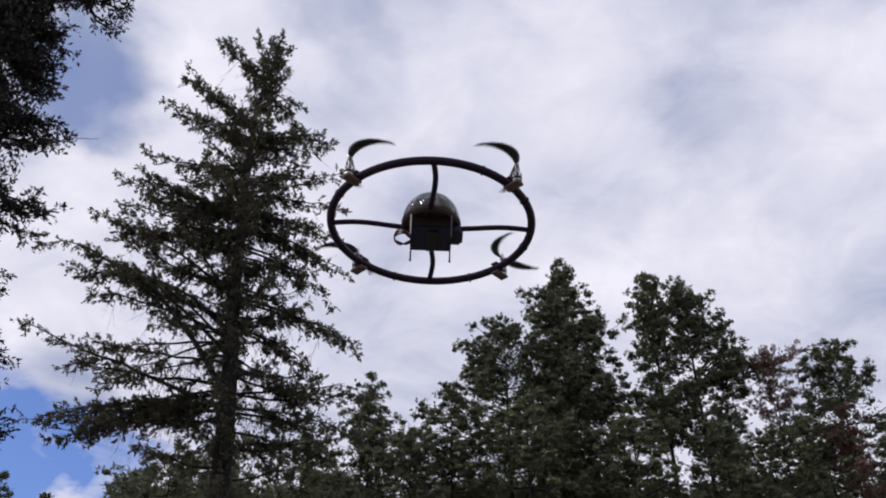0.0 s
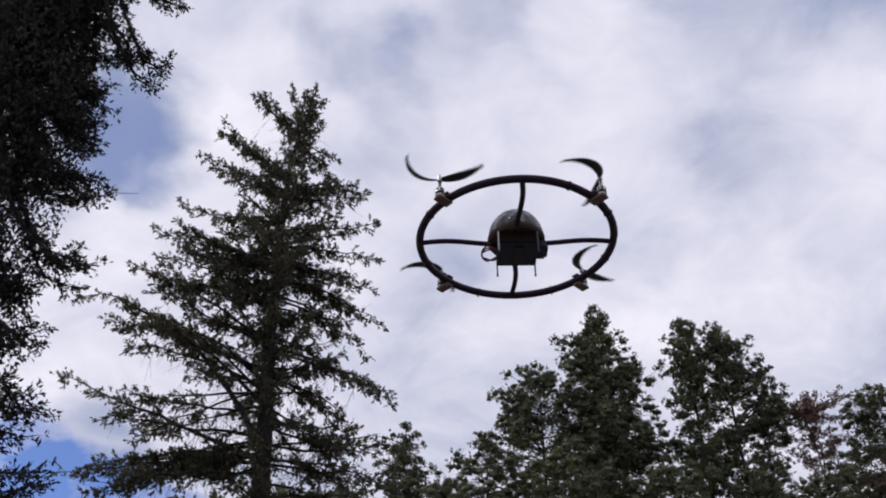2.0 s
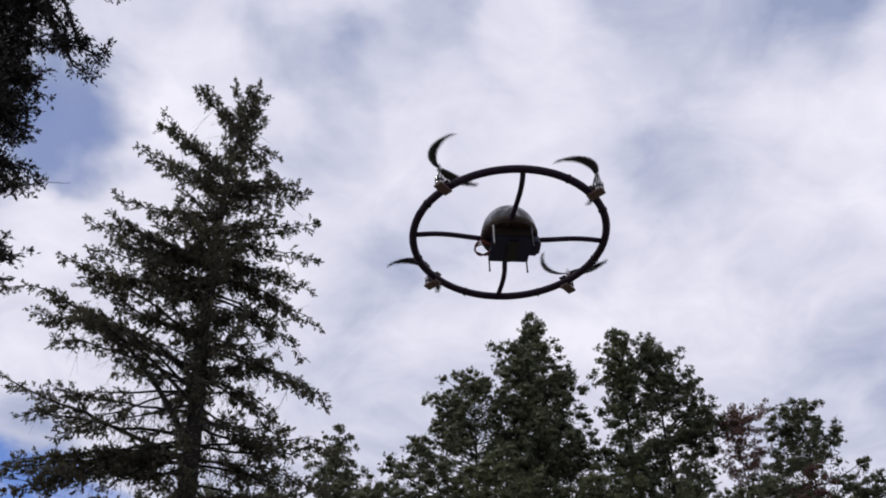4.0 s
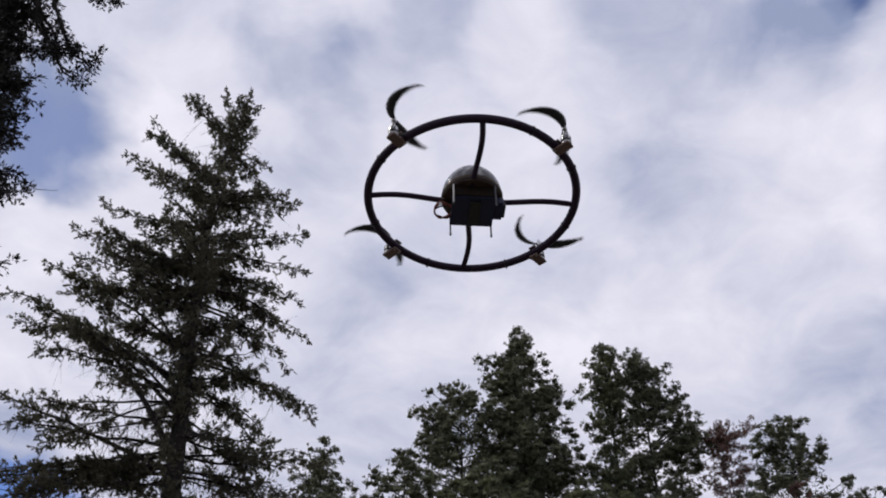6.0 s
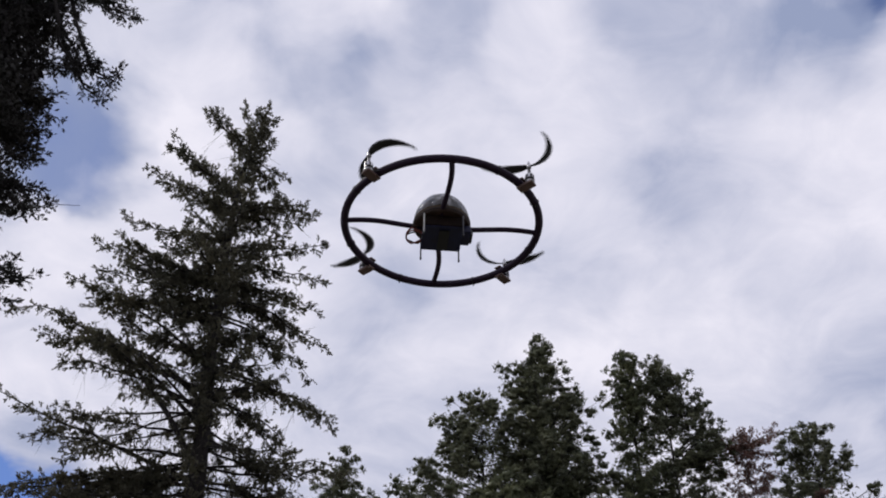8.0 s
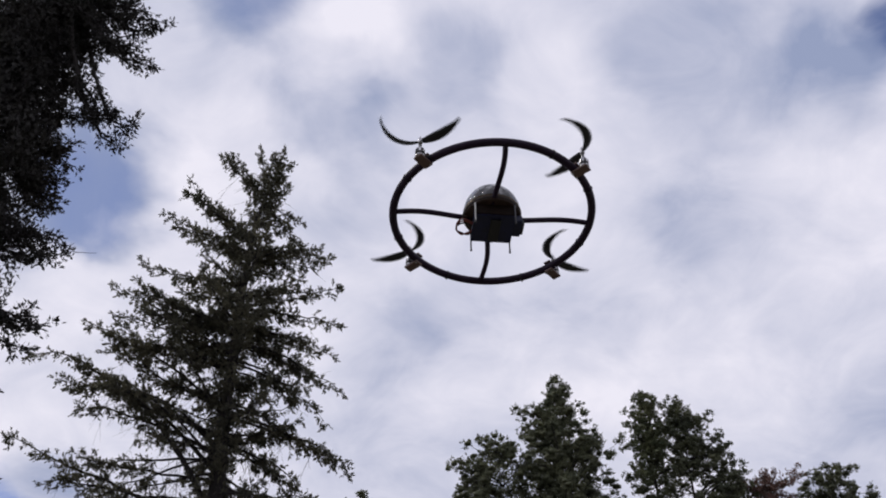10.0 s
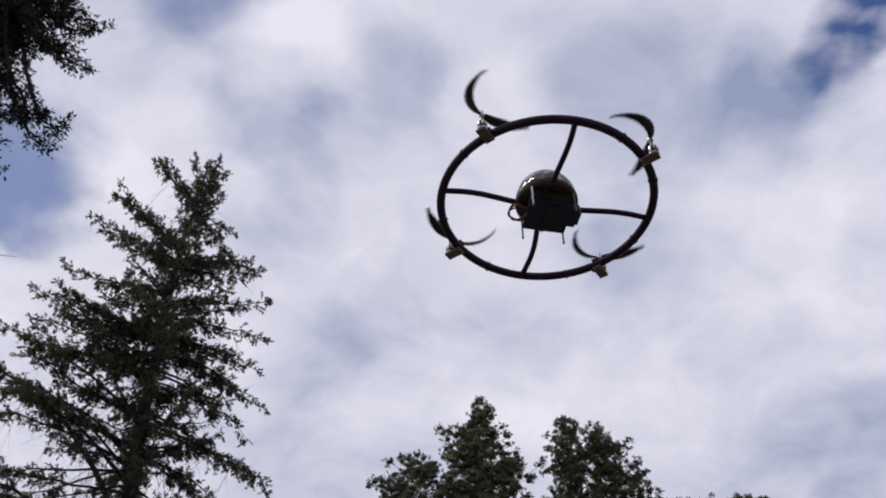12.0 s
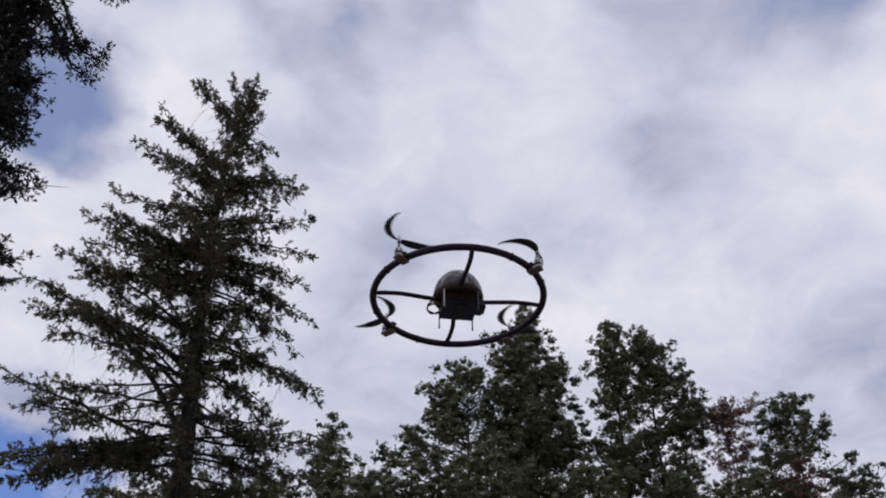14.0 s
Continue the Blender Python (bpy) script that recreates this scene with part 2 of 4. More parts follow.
def sprigs(name, at, way, length, width, rng, extra=None):
    """Small pointed leaves: at each point one slender four-cornered blade."""
    way = way / (np.linalg.norm(way, axis=1)[:, None] + 1e-9)
    side = np.cross(way, rng.normal(size=way.shape))
    side /= np.linalg.norm(side, axis=1)[:, None] + 1e-9
    length, width = length[:, None], width[:, None]
    v = np.stack([at, at + way * length * 0.45 + side * width, at + way * length, at + way * length * 0.45 - side * width], 1)
    n = len(at)
    v, f = v.reshape(-1, 3), np.arange(n * 4).reshape(n, 4)
    if extra is not None:
        v, f = np.concatenate([v, extra[0]]), np.concatenate([f, extra[1] + n * 4])
    return quads(name, v, f)


# ---- trees ----
def limb_path(start, tip, sag, rng, n=9, skew=1.0):
    """From the trunk to the tip: sagging midway (later with a larger skew), with some crookedness."""
    s = np.linspace(0, 1, n)[:, None]
    start, tip = np.asarray(start, float), np.asarray(tip, float)
    reach = np.linalg.norm(tip - start)
    p = start + (tip - start) * s
    q = s[:, 0] ** skew
    p[:, 2] -= sag * reach * q * (1 - q) * 2
    wob = np.cumsum(rng.normal(size=(n, 3)), axis=0) * 0.022 * reach * s
    return p + wob - wob[-1] * s


def shoots_on(path, spacing, length, hang, rng, first=0.2):
    """Side shoots of a limb, shorter towards its tip: starts, directions and lengths."""
    total = np.linalg.norm(np.diff(path, axis=0), axis=1).sum()
    n = max(5, int(total * (1 - first) / spacing))
    s = np.sort(rng.uniform(first, 1, n))
    s[-3:] = 1.0, 0.98, 0.96
    idx = s * (len(path) - 1)
    i = np.minimum(idx.astype(int), len(path) - 2)
    fr = (idx - i)[:, None]
    p = path[i] * (1 - fr) + path[i + 1] * fr
    d = path[i + 1] - path[i]
    d /= np.linalg.norm(d, axis=1)[:, None] + 1e-9
    side = np.cross(d, [0, 0, 1.0])
    side /= np.linalg.norm(side, axis=1)[:, None] + 1e-9
    sign = np.where(rng.random(n) < 0.5, -1.0, 1.0)[:, None]
    w = d * rng.uniform(0.35, 1.0, (n, 1)) + side * sign * rng.uniform(0.25, 1.0, (n, 1)) + rng.normal(size=(n, 3)) * 0.28
    w[:, 2] -= hang * rng.uniform(-0.2, 1.3, n)
    w[-3:] = d[-3:] + rng.normal(size=(3, 3)) * 0.3
    w /= np.linalg.norm(w, axis=1)[:, None]
    ln = length * (1.0 - 0.55 * s ** 1.5) * rng.uniform(0.35, 1.3, n)
    return p, w, ln


def tufts_on(p, w, ln, spacing, length, needles, rng, droop=0.2):
    """Needle-covered twigs strung along shoots: where each needle sits and the way it points."""
    cnt = np.maximum(2, (ln / spacing).astype(int))
    k = np.repeat(np.arange(len(p)), cnt)
    u = rng.random(len(k)) ** 0.8
    at = p[k] + w[k] * (ln[k] * u)[:, None]
    at[:, 2] -= droop * ln[k] * u * u
    d = w[k] * rng.uniform(0.6, 1.2, (len(k), 1)) + rng.normal(size=at.shape) * 0.42
    d /= np.linalg.norm(d, axis=1)[:, None]
    l_ = length * rng.uniform(0.5, 1.3, len(k)) * (1.15 - 0.4 * u)
    j = np.repeat(np.arange(len(k)), needles)
    v = rng.random(len(j))
    pos = at[j] + d[j] * (l_[j] * v)[:, None] + rng.normal(size=(len(j), 3)) * 0.005
    return pos, d[j] + rng.normal(size=(len(j), 3)) * 0.5


def trunk_path(x, y, height, lean, rng, n=14):
    s = np.linspace(0, 1, n)
    wob = np.cumsum(rng.normal(size=(n, 2)), axis=0) * 0.012 * height / n
    return np.stack([x + lean[0] * s + wob[:, 0], y + lean[1] * s + wob[:, 1], s * height - 0.1], 1)


def on_trunk(path, z):
    return np.array([np.interp(z, path[:, 2], path[:, i]) for i in range(3)])


def make_tree(label, group, x, y):
    tree = new("conifer_tree")
    tree.location = (x, y, 0)
    return tagged(tree, label, "tree", group)


def local(a, x, y):
    return np.asarray(a) - np.array([x, y, 0.0])


def spray_tree(x, y, trunk, base_r, limbs, mat, label, spacing, shoot, twig, needles, leaf, hang, seed, bare=(), dry_twigs=0.0, skew=1.0, deep=0, deep_r=0.7):
    """A near conifer: trunk, each limb, bare twigs and a crown of needle twigs. limbs: (height on trunk, tip, sag, share of the limb that is bare)."""
    rng = np.random.default_rng(seed)
    tree = make_tree(label, "", x, y)
    path = trunk
    rad = base_r * (1 - np.linspace(0, 0.97, len(path)) ** 1.1)
    v, f = tube_arrays(local(path, x, y), rad, 12)
    link("trunk", quads("trunk", v, f), BARK, tree, "rough dark trunk", True)
    P, W, LN, dry = [], [], [], []
    for z, tip, sag, first in limbs:
        start = on_trunk(path, z)
        lp = limb_path(start, tip, sag, rng, 11, skew)
        reach = np.linalg.norm(np.asarray(tip) - start)
        r0 = 0.006 + 0.010 * reach
        v, f = tube_arrays(local(lp, x, y), np.linspace(r0, 0.004, len(lp)), 5)
        link("limb", quads("limb", v, f), BARK, tree)
        a, b, c = shoots_on(lp, spacing, shoot * min(1.0, 0.35 + reach * 0.3), hang, rng, first)
        P.append(a), W.append(b), LN.append(c)
        for q in range(int(reach * dry_twigs * (0.4 + 2.2 * first))):
            i = rng.integers(1, 8)
            w = rng.normal(size=3) * 0.45 + [0, 0, -0.55]
            l_ = rng.uniform(0.15, 0.6)
            t = np.linspace(0, 1, 4)[:, None]
            main = lp[i] + w * l_ * t + [0, 0, -0.12] * t * t
            dry.append((local(main, x, y), np.linspace(0.004, 0.0012, 4)))
            for e in range(2):
                w2 = w + rng.normal(size=3) * 0.5
                dry.append((local(main[1 + e] + w2 * l_ * 0.45 * t, x, y), np.linspace(0.0025, 0.001, 4)))
    for start, tip in bare:
        lp = limb_path(start, tip, 0.1, rng, 6)
        dry.append((local(lp, x, y), np.linspace(0.005, 0.002, 6)))
    P, W, LN = np.concatenate(P), np.concatenate(W), np.concatenate(LN)
    stems = [(local(np.stack([p, p + w * l * 0.5 - [0, 0, 0.05 * l], p + w * l - [0, 0, 0.2 * l]]), x, y), (0.005, 0.003, 0.0015)) for p, w, l in zip(P[::2], W[::2], LN[::2])]
    tagged(link("twigwork", tubes("twigwork", stems + dry, 3), BARK, tree, "thin bare twigs"), kind="stuff")
    at, way = tufts_on(P, W, LN, twig * 0.42, twig, needles, rng)
    size = leaf * rng.uniform(0.6, 1.4, len(at))
    # coarser hanging sprays close to the trunk
    zc, az, rr = rng.uniform(3.0, path[-1, 2] - 0.8, deep), rng.uniform(0, 6.283, deep), deep_r * np.sqrt(rng.random(deep))
    rr *= np.clip((path[-1, 2] - zc) * 0.4, 0.15, 1.0) * np.interp(zc, [8.3, 9.3], [1.32, 1.0])
    at = np.concatenate([at, np.stack([np.interp(zc, path[:, 2], path[:, 0]) + rr * np.cos(az), np.interp(zc, path[:, 2], path[:, 1]) + rr * np.sin(az), zc], 1)])
    way = np.concatenate([way, rng.normal(size=(deep, 3)) * 0.5 + [0, 0, -0.7]])
    size = np.concatenate([size, leaf * rng.uniform(1.0, 2.0, deep)])
    crown = sprigs("crown", local(at, x, y), way, size, size * 0.19 * rng.uniform(0.7, 1.4, len(at)), rng)
    tagged(link("crown", crown, mat, tree), kind="stuff")
    return tree


def clump_tree(x, y, height, base_r, crown, whorl, per_whorl, clump_r, mat, bark, label, seed, rise=0.25, gap=0.15, inner=0.35, low=0.35, lean=(0, 0), core=450, thin=0.0, leaf=0.105, boughs=(), subs=8, tuft=12, puff=0.58):
    """A far pine or fir: limbs that end in flat plates of needle tufts. crown: (height share, reach) pairs from below to the top; boughs: tips (x, z) of long limbs."""
    rng = np.random.default_rng(seed)
    tree = make_tree(label, "trees at the wood's edge", x, y)
    path = trunk_path(x, y, height, lean, rng)
    rad = base_r * (1 - np.linspace(0, 0.95, len(path)))
    v, f = tube_arrays(local(path, x, y), rad, 9)
    link("trunk", quads("trunk", v, f), bark, tree, "", True)
    hs, rs = [c[0] for c in crown], [c[1] for c in crown]
    bars, centres, sizes = [], [], []

    def limb(start, tip, sag, bare, spread):
        lp = limb_path(start, tip, sag, rng, 6)
        reach = np.linalg.norm(tip - start)
        bars.append((local(lp, x, y), np.linspace(0.010 + 0.013 * reach, 0.008, 6)))
        m = max(1, int(reach * (1 - bare) / (clump_r * 0.8)))
        for t in np.linspace(bare, 1.0, m + 1):
            i = min(int(t * 5), 4)
            on = lp[i] + (lp[i + 1] - lp[i]) * (t * 5 - i)
            c = on + rng.normal(size=3) * clump_r * spread * [1, 1, 0.6]
            bars.append((local(np.stack([on, (on + c) / 2 - [0, 0, 0.03], c]), x, y), (0.008, 0.006, 0.004)))
            centres.append(c), sizes.append(clump_r * rng.uniform(0.55, 1.15) * (0.65 + 0.35 * min(1, reach)))

    z = height * low
    while z < height * 0.985:
        turn = rng.uniform(0, 6.28)
        for q in range(per_whorl):
            if rng.random() < (gap if z > height * thin else 0.5):
                continue
            az = turn + q * 6.283 / per_whorl + rng.normal() * 0.35
            reach = np.interp(z / height, hs, rs) * rng.uniform(0.55, 1.05)
            start = on_trunk(path, z + rng.normal() * 0.1)
            tip = start + np.array([math.cos(az) * reach, math.sin(az) * reach, rise * reach * rng.uniform(0.2, 1.6)])
            limb(start, tip, rng.uniform(0.05, 0.3), inner, 0.6)
        z += whorl * rng.uniform(0.75, 1.25) * (1.0 if z > 12.5 else 2.2)
    for bx, bz in boughs:
        start = on_trunk(path, bz - 0.55 * abs(bx - x))
        for q in range(5):
            tip = np.array([bx, y, bz]) + rng.normal(size=3) * [0.30, 0.45, 0.26]
            limb(start + rng.normal(size=3) * 0.08, tip, rng.uniform(-0.1, 0.15), 0.5, 0.75)
    for q in range(5):
        centres.append(path[-1] + rng.normal(size=3) * clump_r * 0.4), sizes.append(clump_r * 0.6)
    tagged(link("branchwork", tubes("branchwork", bars, 4), bark, tree), kind="stuff")
    centres, sizes = np.array(centres), np.array(sizes)
    # each clump is a flat plate of tufts, each tuft a fan of needles turned upwards
    k = np.repeat(np.arange(len(centres)), subs)
    d = rng.normal(size=(len(k), 3))
    d /= np.linalg.norm(d, axis=1)[:, None]
    heart = centres[k] + d * (sizes[k] * rng.random(len(k)) ** 0.5)[:, None] * [1, 1, 0.5]
    j = np.repeat(np.arange(len(k)), tuft)
    way = rng.normal(size=(len(j), 3)) * 0.5 + d[j] * 0.8 + [0, 0, 0.45]
    at = heart[j] + rng.normal(size=(len(j), 3)) * leaf * 0.22
    n = len(j)
    long, wide = leaf * rng.uniform(0.6, 1.35, n), leaf * 0.15 * rng.uniform(0.7, 1.4, n)
    # coarse foliage deep in the crown
    top = max(height * low, min(12.0, height * 0.8))
    m = int(core * (height * 0.95 - top))
    if m > 0:
        zc = rng.uniform(top, height * 0.95, m)
        az, rr = rng.uniform(0, 6.283, m), np.sqrt(rng.random(m)) * 0.72 * np.interp(zc / height, hs, rs)
        mid = np.stack([np.interp(zc, path[:, 2], path[:, 0]) + rr * np.cos(az), np.interp(zc, path[:, 2], path[:, 1]) + rr * np.sin(az), zc + 0.15], 1)
        at, way = np.concatenate([at, mid]), np.concatenate([way, rng.normal(size=(m, 3))])
        long, wide = np.concatenate([long, rng.uniform(1.2, 2.4, m) * leaf]), np.concatenate([wide, rng.uniform(0.15, 0.3, m) * leaf])
    tagged(link("crown", sprigs("crown", local(at, x, y), way, long, wide, rng, puffs(local(centres, x, y), sizes * puff, rng)), mat, tree, "", True), kind="stuff")
    return tree


# height on the trunk, the tip's x and height, sag, bare share
SPRUCE_LIMBS_WEST = [(13.8, -4.33, 14.95, 0.1, 0.1), (12.6, -4.82, 13.9, 0.05, 0.1), (12.2, -5.01, 13.25, -0.05, 0.1), (11.6, -5.21, 12.06, 0.0, 0.1), (10.6, -5.63, 11.65, 0.05, 0.15), (10.8, -5.16, 11.61, 0.05, 0.1),
                     (9.9, -5.75, 10.66, -0.05, 0.2), (9.1, -5.25, 10.3, 0.0, 0.2), (7.3, -6.60, 10.05, -0.24, 0.45), (7.15, -6.50, 8.64, 0.02, 0.45), (7.25, -6.04, 7.02, -0.05, 0.1), (8.3, -5.5, 9.1, -0.1, 0.3),
                     (7.1, -5.35, 6.75, -0.05, 0.15), (8.6, -5.7, 9.85, -0.05, 0.4), (7.2, -5.6, 7.1, -0.04, 0.1), (7.5, -5.6, 7.8, -0.1, 0.5), (10.2, -5.4, 11.0, 0.0, 0.1)]
SPRUCE_LIMBS_EAST = [(13.7, -2.63, 13.2, -0.1, 0.3), (12.4, -2.03, 12.35, -0.12, 0.1), (12.2, -2.34, 12.05, -0.1, 0.1), (11.4, -1.84, 11.63, 0.05, 0.15), (11.1, -1.77, 10.85, -0.1, 0.1), (10.7, -1.84, 10.2, -0.1, 0.1), (10.4, -1.62, 9.55, -0.14, 0.2),
                     (10.0, -1.83, 9.05, -0.16, 0.3), (9.1, -1.39, 8.1, -0.12, 0.3), (8.6, -2.2, 8.9, 0.1, 0.3), (7.8, -1.95, 7.3, -0.1, 0.4), (8.5, -1.92, 7.6, -0.2, 0.4), (7.4, -1.2, 7.35, 0.05, 0.35), (7.1, -1.34, 6.8, -0.05, 0.3), (6.8, -1.7, 6.4, -0.05, 0.2)]


def tall_spruce():
    """The tall spruce with long limbs on one side and a forked top."""
    rng = np.random.default_rng(11)
    x0, y0 = -3.02, 12.0
    zs = np.linspace(-0.1, 15.2, 16)
    trunk = np.stack([np.interp(zs, [0, 6.5, 8.6, 10.8, 13.2, 15.2], [x0, -3.10, -3.26, -3.40, -3.44, -3.14]) + rng.normal(size=16) * 0.012, y0 + rng.normal(size=16) * 0.015, zs], 1)
    hs = [3, 6.5, 8, 9, 10, 10.8, 11.5, 12, 12.8, 13.5, 14.2, 15.2]
    west = [1.4, 1.6, 1.5, 1.35, 1.8, 1.6, 1.4, 1.0, 0.85, 0.40, 0.34, 0.15]
    east = [1.5, 1.8, 1.65, 1.55, 1.6, 1.5, 1.3, 1.1, 0.95, 0.5, 0.42, 0.10]
    limbs = []
    z = 3.2
    while z < 15.0:
        a0 = rng.uniform(0, 6.28)
        count = 4 if z > 8.5 else 3
        for q in range(count):
            az = a0 + q * 6.283 / count + rng.normal() * 0.3
            side = 0.5 - 0.5 * math.cos(az)
            r = (np.interp(z, hs, east) * (1 - side) + np.interp(z, hs, west) * side) * rng.uniform(0.4, 0.86)
            slope = np.interp(z, [3, 8, 11, 13, 15], [-0.15, 0.0, 0.3, 0.6, 0.9]) + rng.normal() * 0.22
            at = np.interp(z, trunk[:, 2], trunk[:, 0])
            limbs.append((z - slope * r * 0.6, (at + math.cos(az) * r, y0 + math.sin(az) * r, z + slope * r * 0.4), rng.uniform(-0.12, 0.2), 0.05 if z > 9 else rng.uniform(0.1, 0.55)))
        z += rng.uniform(0.26, 0.42) * (1.5 if z < 6 else 1.2 if z < 9 else 0.95)
    for z in np.arange(5.0, 14.3, 0.14):
        az, r = rng.uniform(0, 6.283), rng.uniform(0.25, 0.8) * np.interp(z, [4, 11, 14.5], [1, 1, 0.4])
        at = np.interp(z, trunk[:, 2], trunk[:, 0])
        limbs.append((z, (at + math.cos(az) * r, y0 + math.sin(az) * r, z + rng.normal() * 0.2), rng.uniform(-0.1, 0.3), 0.05))
    for z, x, zt, sag, bare in SPRUCE_LIMBS_WEST + SPRUCE_LIMBS_EAST:
        pull = -0.07 / max(0.5, abs(x - np.interp(z, trunk[:, 2], trunk[:, 0])))
        x, zt = x + (np.interp(z, trunk[:, 2], trunk[:, 0]) - x) * pull, zt + (z - zt) * pull
        limbs.append((z, (x, y0 + rng.normal() * 0.06, zt), sag, bare))
        # a branch or two beside each long limb
        at = np.interp(z, trunk[:, 2], trunk[:, 0])
        for q in range(2):
            share = rng.uniform(0.6, 0.92)
            limbs.append((z + (rng.uniform(0.5, 1.3) if bare > 0.4 else rng.normal() * 0.12), (at + (x - at) * share, y0 + rng.normal() * 0.35, z + (zt - z) * share + rng.normal() * 0.16), sag, bare))
    # the two leaders of the forked top
    limbs += [(14.1, (-3.63, y0, 15.17), 0.1, 0.0), (14.5, (-3.14, y0, 15.15), 0.05, 0.0), (14.2, (-3.28, y0 - 0.1, 14.9), 0.1, 0.0), (14.0, (-2.95, y0, 14.75), 0.1, 0.0), (13.7, (-3.0, y0 + 0.1, 14.25), 0.1, 0.0)]
    spray_tree(x0, y0, trunk, 0.23, limbs, SPRUCE, "tall dark green spruce with sparse uneven limbs and dry twigs",
               0.030, 0.25, 0.105, 12, 0.047, 0.45, 12, deep=4000, deep_r=0.4, dry_twigs=4.0)


def drooping_conifer():
    """The near dark conifer whose limbs hang steeply and turn up at their tips."""
    rng = np.random.default_rng(21)
    H, x0, y0 = 15.0, -5.0, 6.0
    trunk = trunk_path(x0, y0, H, (0.05, 0), rng)
    limbs = []
    z = 2.6
    while z < 14.6:
        a0 = rng.uniform(0, 6.28)
        for q in range(5):
            az = a0 + q * 1.2566 + rng.normal() * 0.3
            r = np.interp(z, [2, 5, 7, 8.5, 9.5, 11, 15], [1.25, 1.2, 1.12, 1.05, 0.85, 0.85, 0.35]) * rng.uniform(0.55, 1.0)
            limbs.append((min(14.8, z + 0.9 + r * rng.uniform(0.5, 1.1)), (x0 + math.cos(az) * r, y0 + math.sin(az) * r, z), rng.uniform(0.1, 0.3), 0.12))
        for q in range(2):
            az, r = rng.uniform(0, 6.283), rng.uniform(0.3, 0.75)
            limbs.append((min(14.8, z + 0.5 + r * rng.uniform(0.5, 1.1)), (x0 + math.cos(az) * r, y0 + math.sin(az) * r, z), 0.1, 0.1))
        z += rng.uniform(0.20, 0.30) * (1.6 if z < 3.6 or z > 13 else 1.0)
    # limbs that reach furthest out: height on the trunk, tip's x and height
    reach = [(12.6, -3.24, 9.04), (12.2, -3.24, 9.93), (12.9, -3.27, 10.75), (11.8, -3.8, 9.15), (10.4, -3.66, 8.25), (10.0, -3.68, 7.75), (9.2, -3.40, 7.14), (9.4, -3.55, 7.3), (8.4, -3.32, 6.29), (8.3, -3.82, 6.05), (7.7, -3.58, 5.62), (6.9, -3.52, 5.02), (6.8, -3.36, 4.83), (6.2, -3.2, 4.34), (12.0, -3.62, 10.35), (11.6, -3.75, 8.6), (11.2, -3.72, 8.0), (12.0, -3.95, 9.6), (12.4, -4.0, 10.2), (13.2, -3.75, 11.3), (13.4, -3.55, 11.0)]
    for z, x, zt in reach:
        limbs.append((z, (x, 6.1, zt), 0.42, 0.3))
        for q in range(3):
            limbs.append((z + rng.normal() * 0.12, (x - rng.uniform(0.05, 0.28), 6.1 + rng.normal() * 0.12, zt + rng.normal() * 0.1 - 0.03), rng.uniform(0.3, 0.45), 0.3))
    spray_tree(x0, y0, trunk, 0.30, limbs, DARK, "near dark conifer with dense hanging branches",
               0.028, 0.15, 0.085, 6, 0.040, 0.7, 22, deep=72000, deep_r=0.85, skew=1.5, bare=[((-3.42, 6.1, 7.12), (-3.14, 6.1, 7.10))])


tall_spruce()
drooping_conifer()

FIR = [(0.2, 3.0), (0.55, 3.0), (0.72, 2.4), (0.80, 1.95), (0.87, 1.45), (0.93, 0.85), (0.97, 0.55), (1.0, 0.2)]
ROUND = [(0.2, 2.5), (0.6, 2.5), (0.85, 2.0), (0.94, 1.4), (1.0, 0.5)]
SLIM = [(0.3, 1.3), (0.7, 1.25), (0.86, 1.0), (0.95, 0.62), (1.0, 0.25)]
OPEN = [(0.4, 1.3), (0.78, 1.0), (0.88, 0.8), (0.95, 0.55), (1.0, 0.25)]

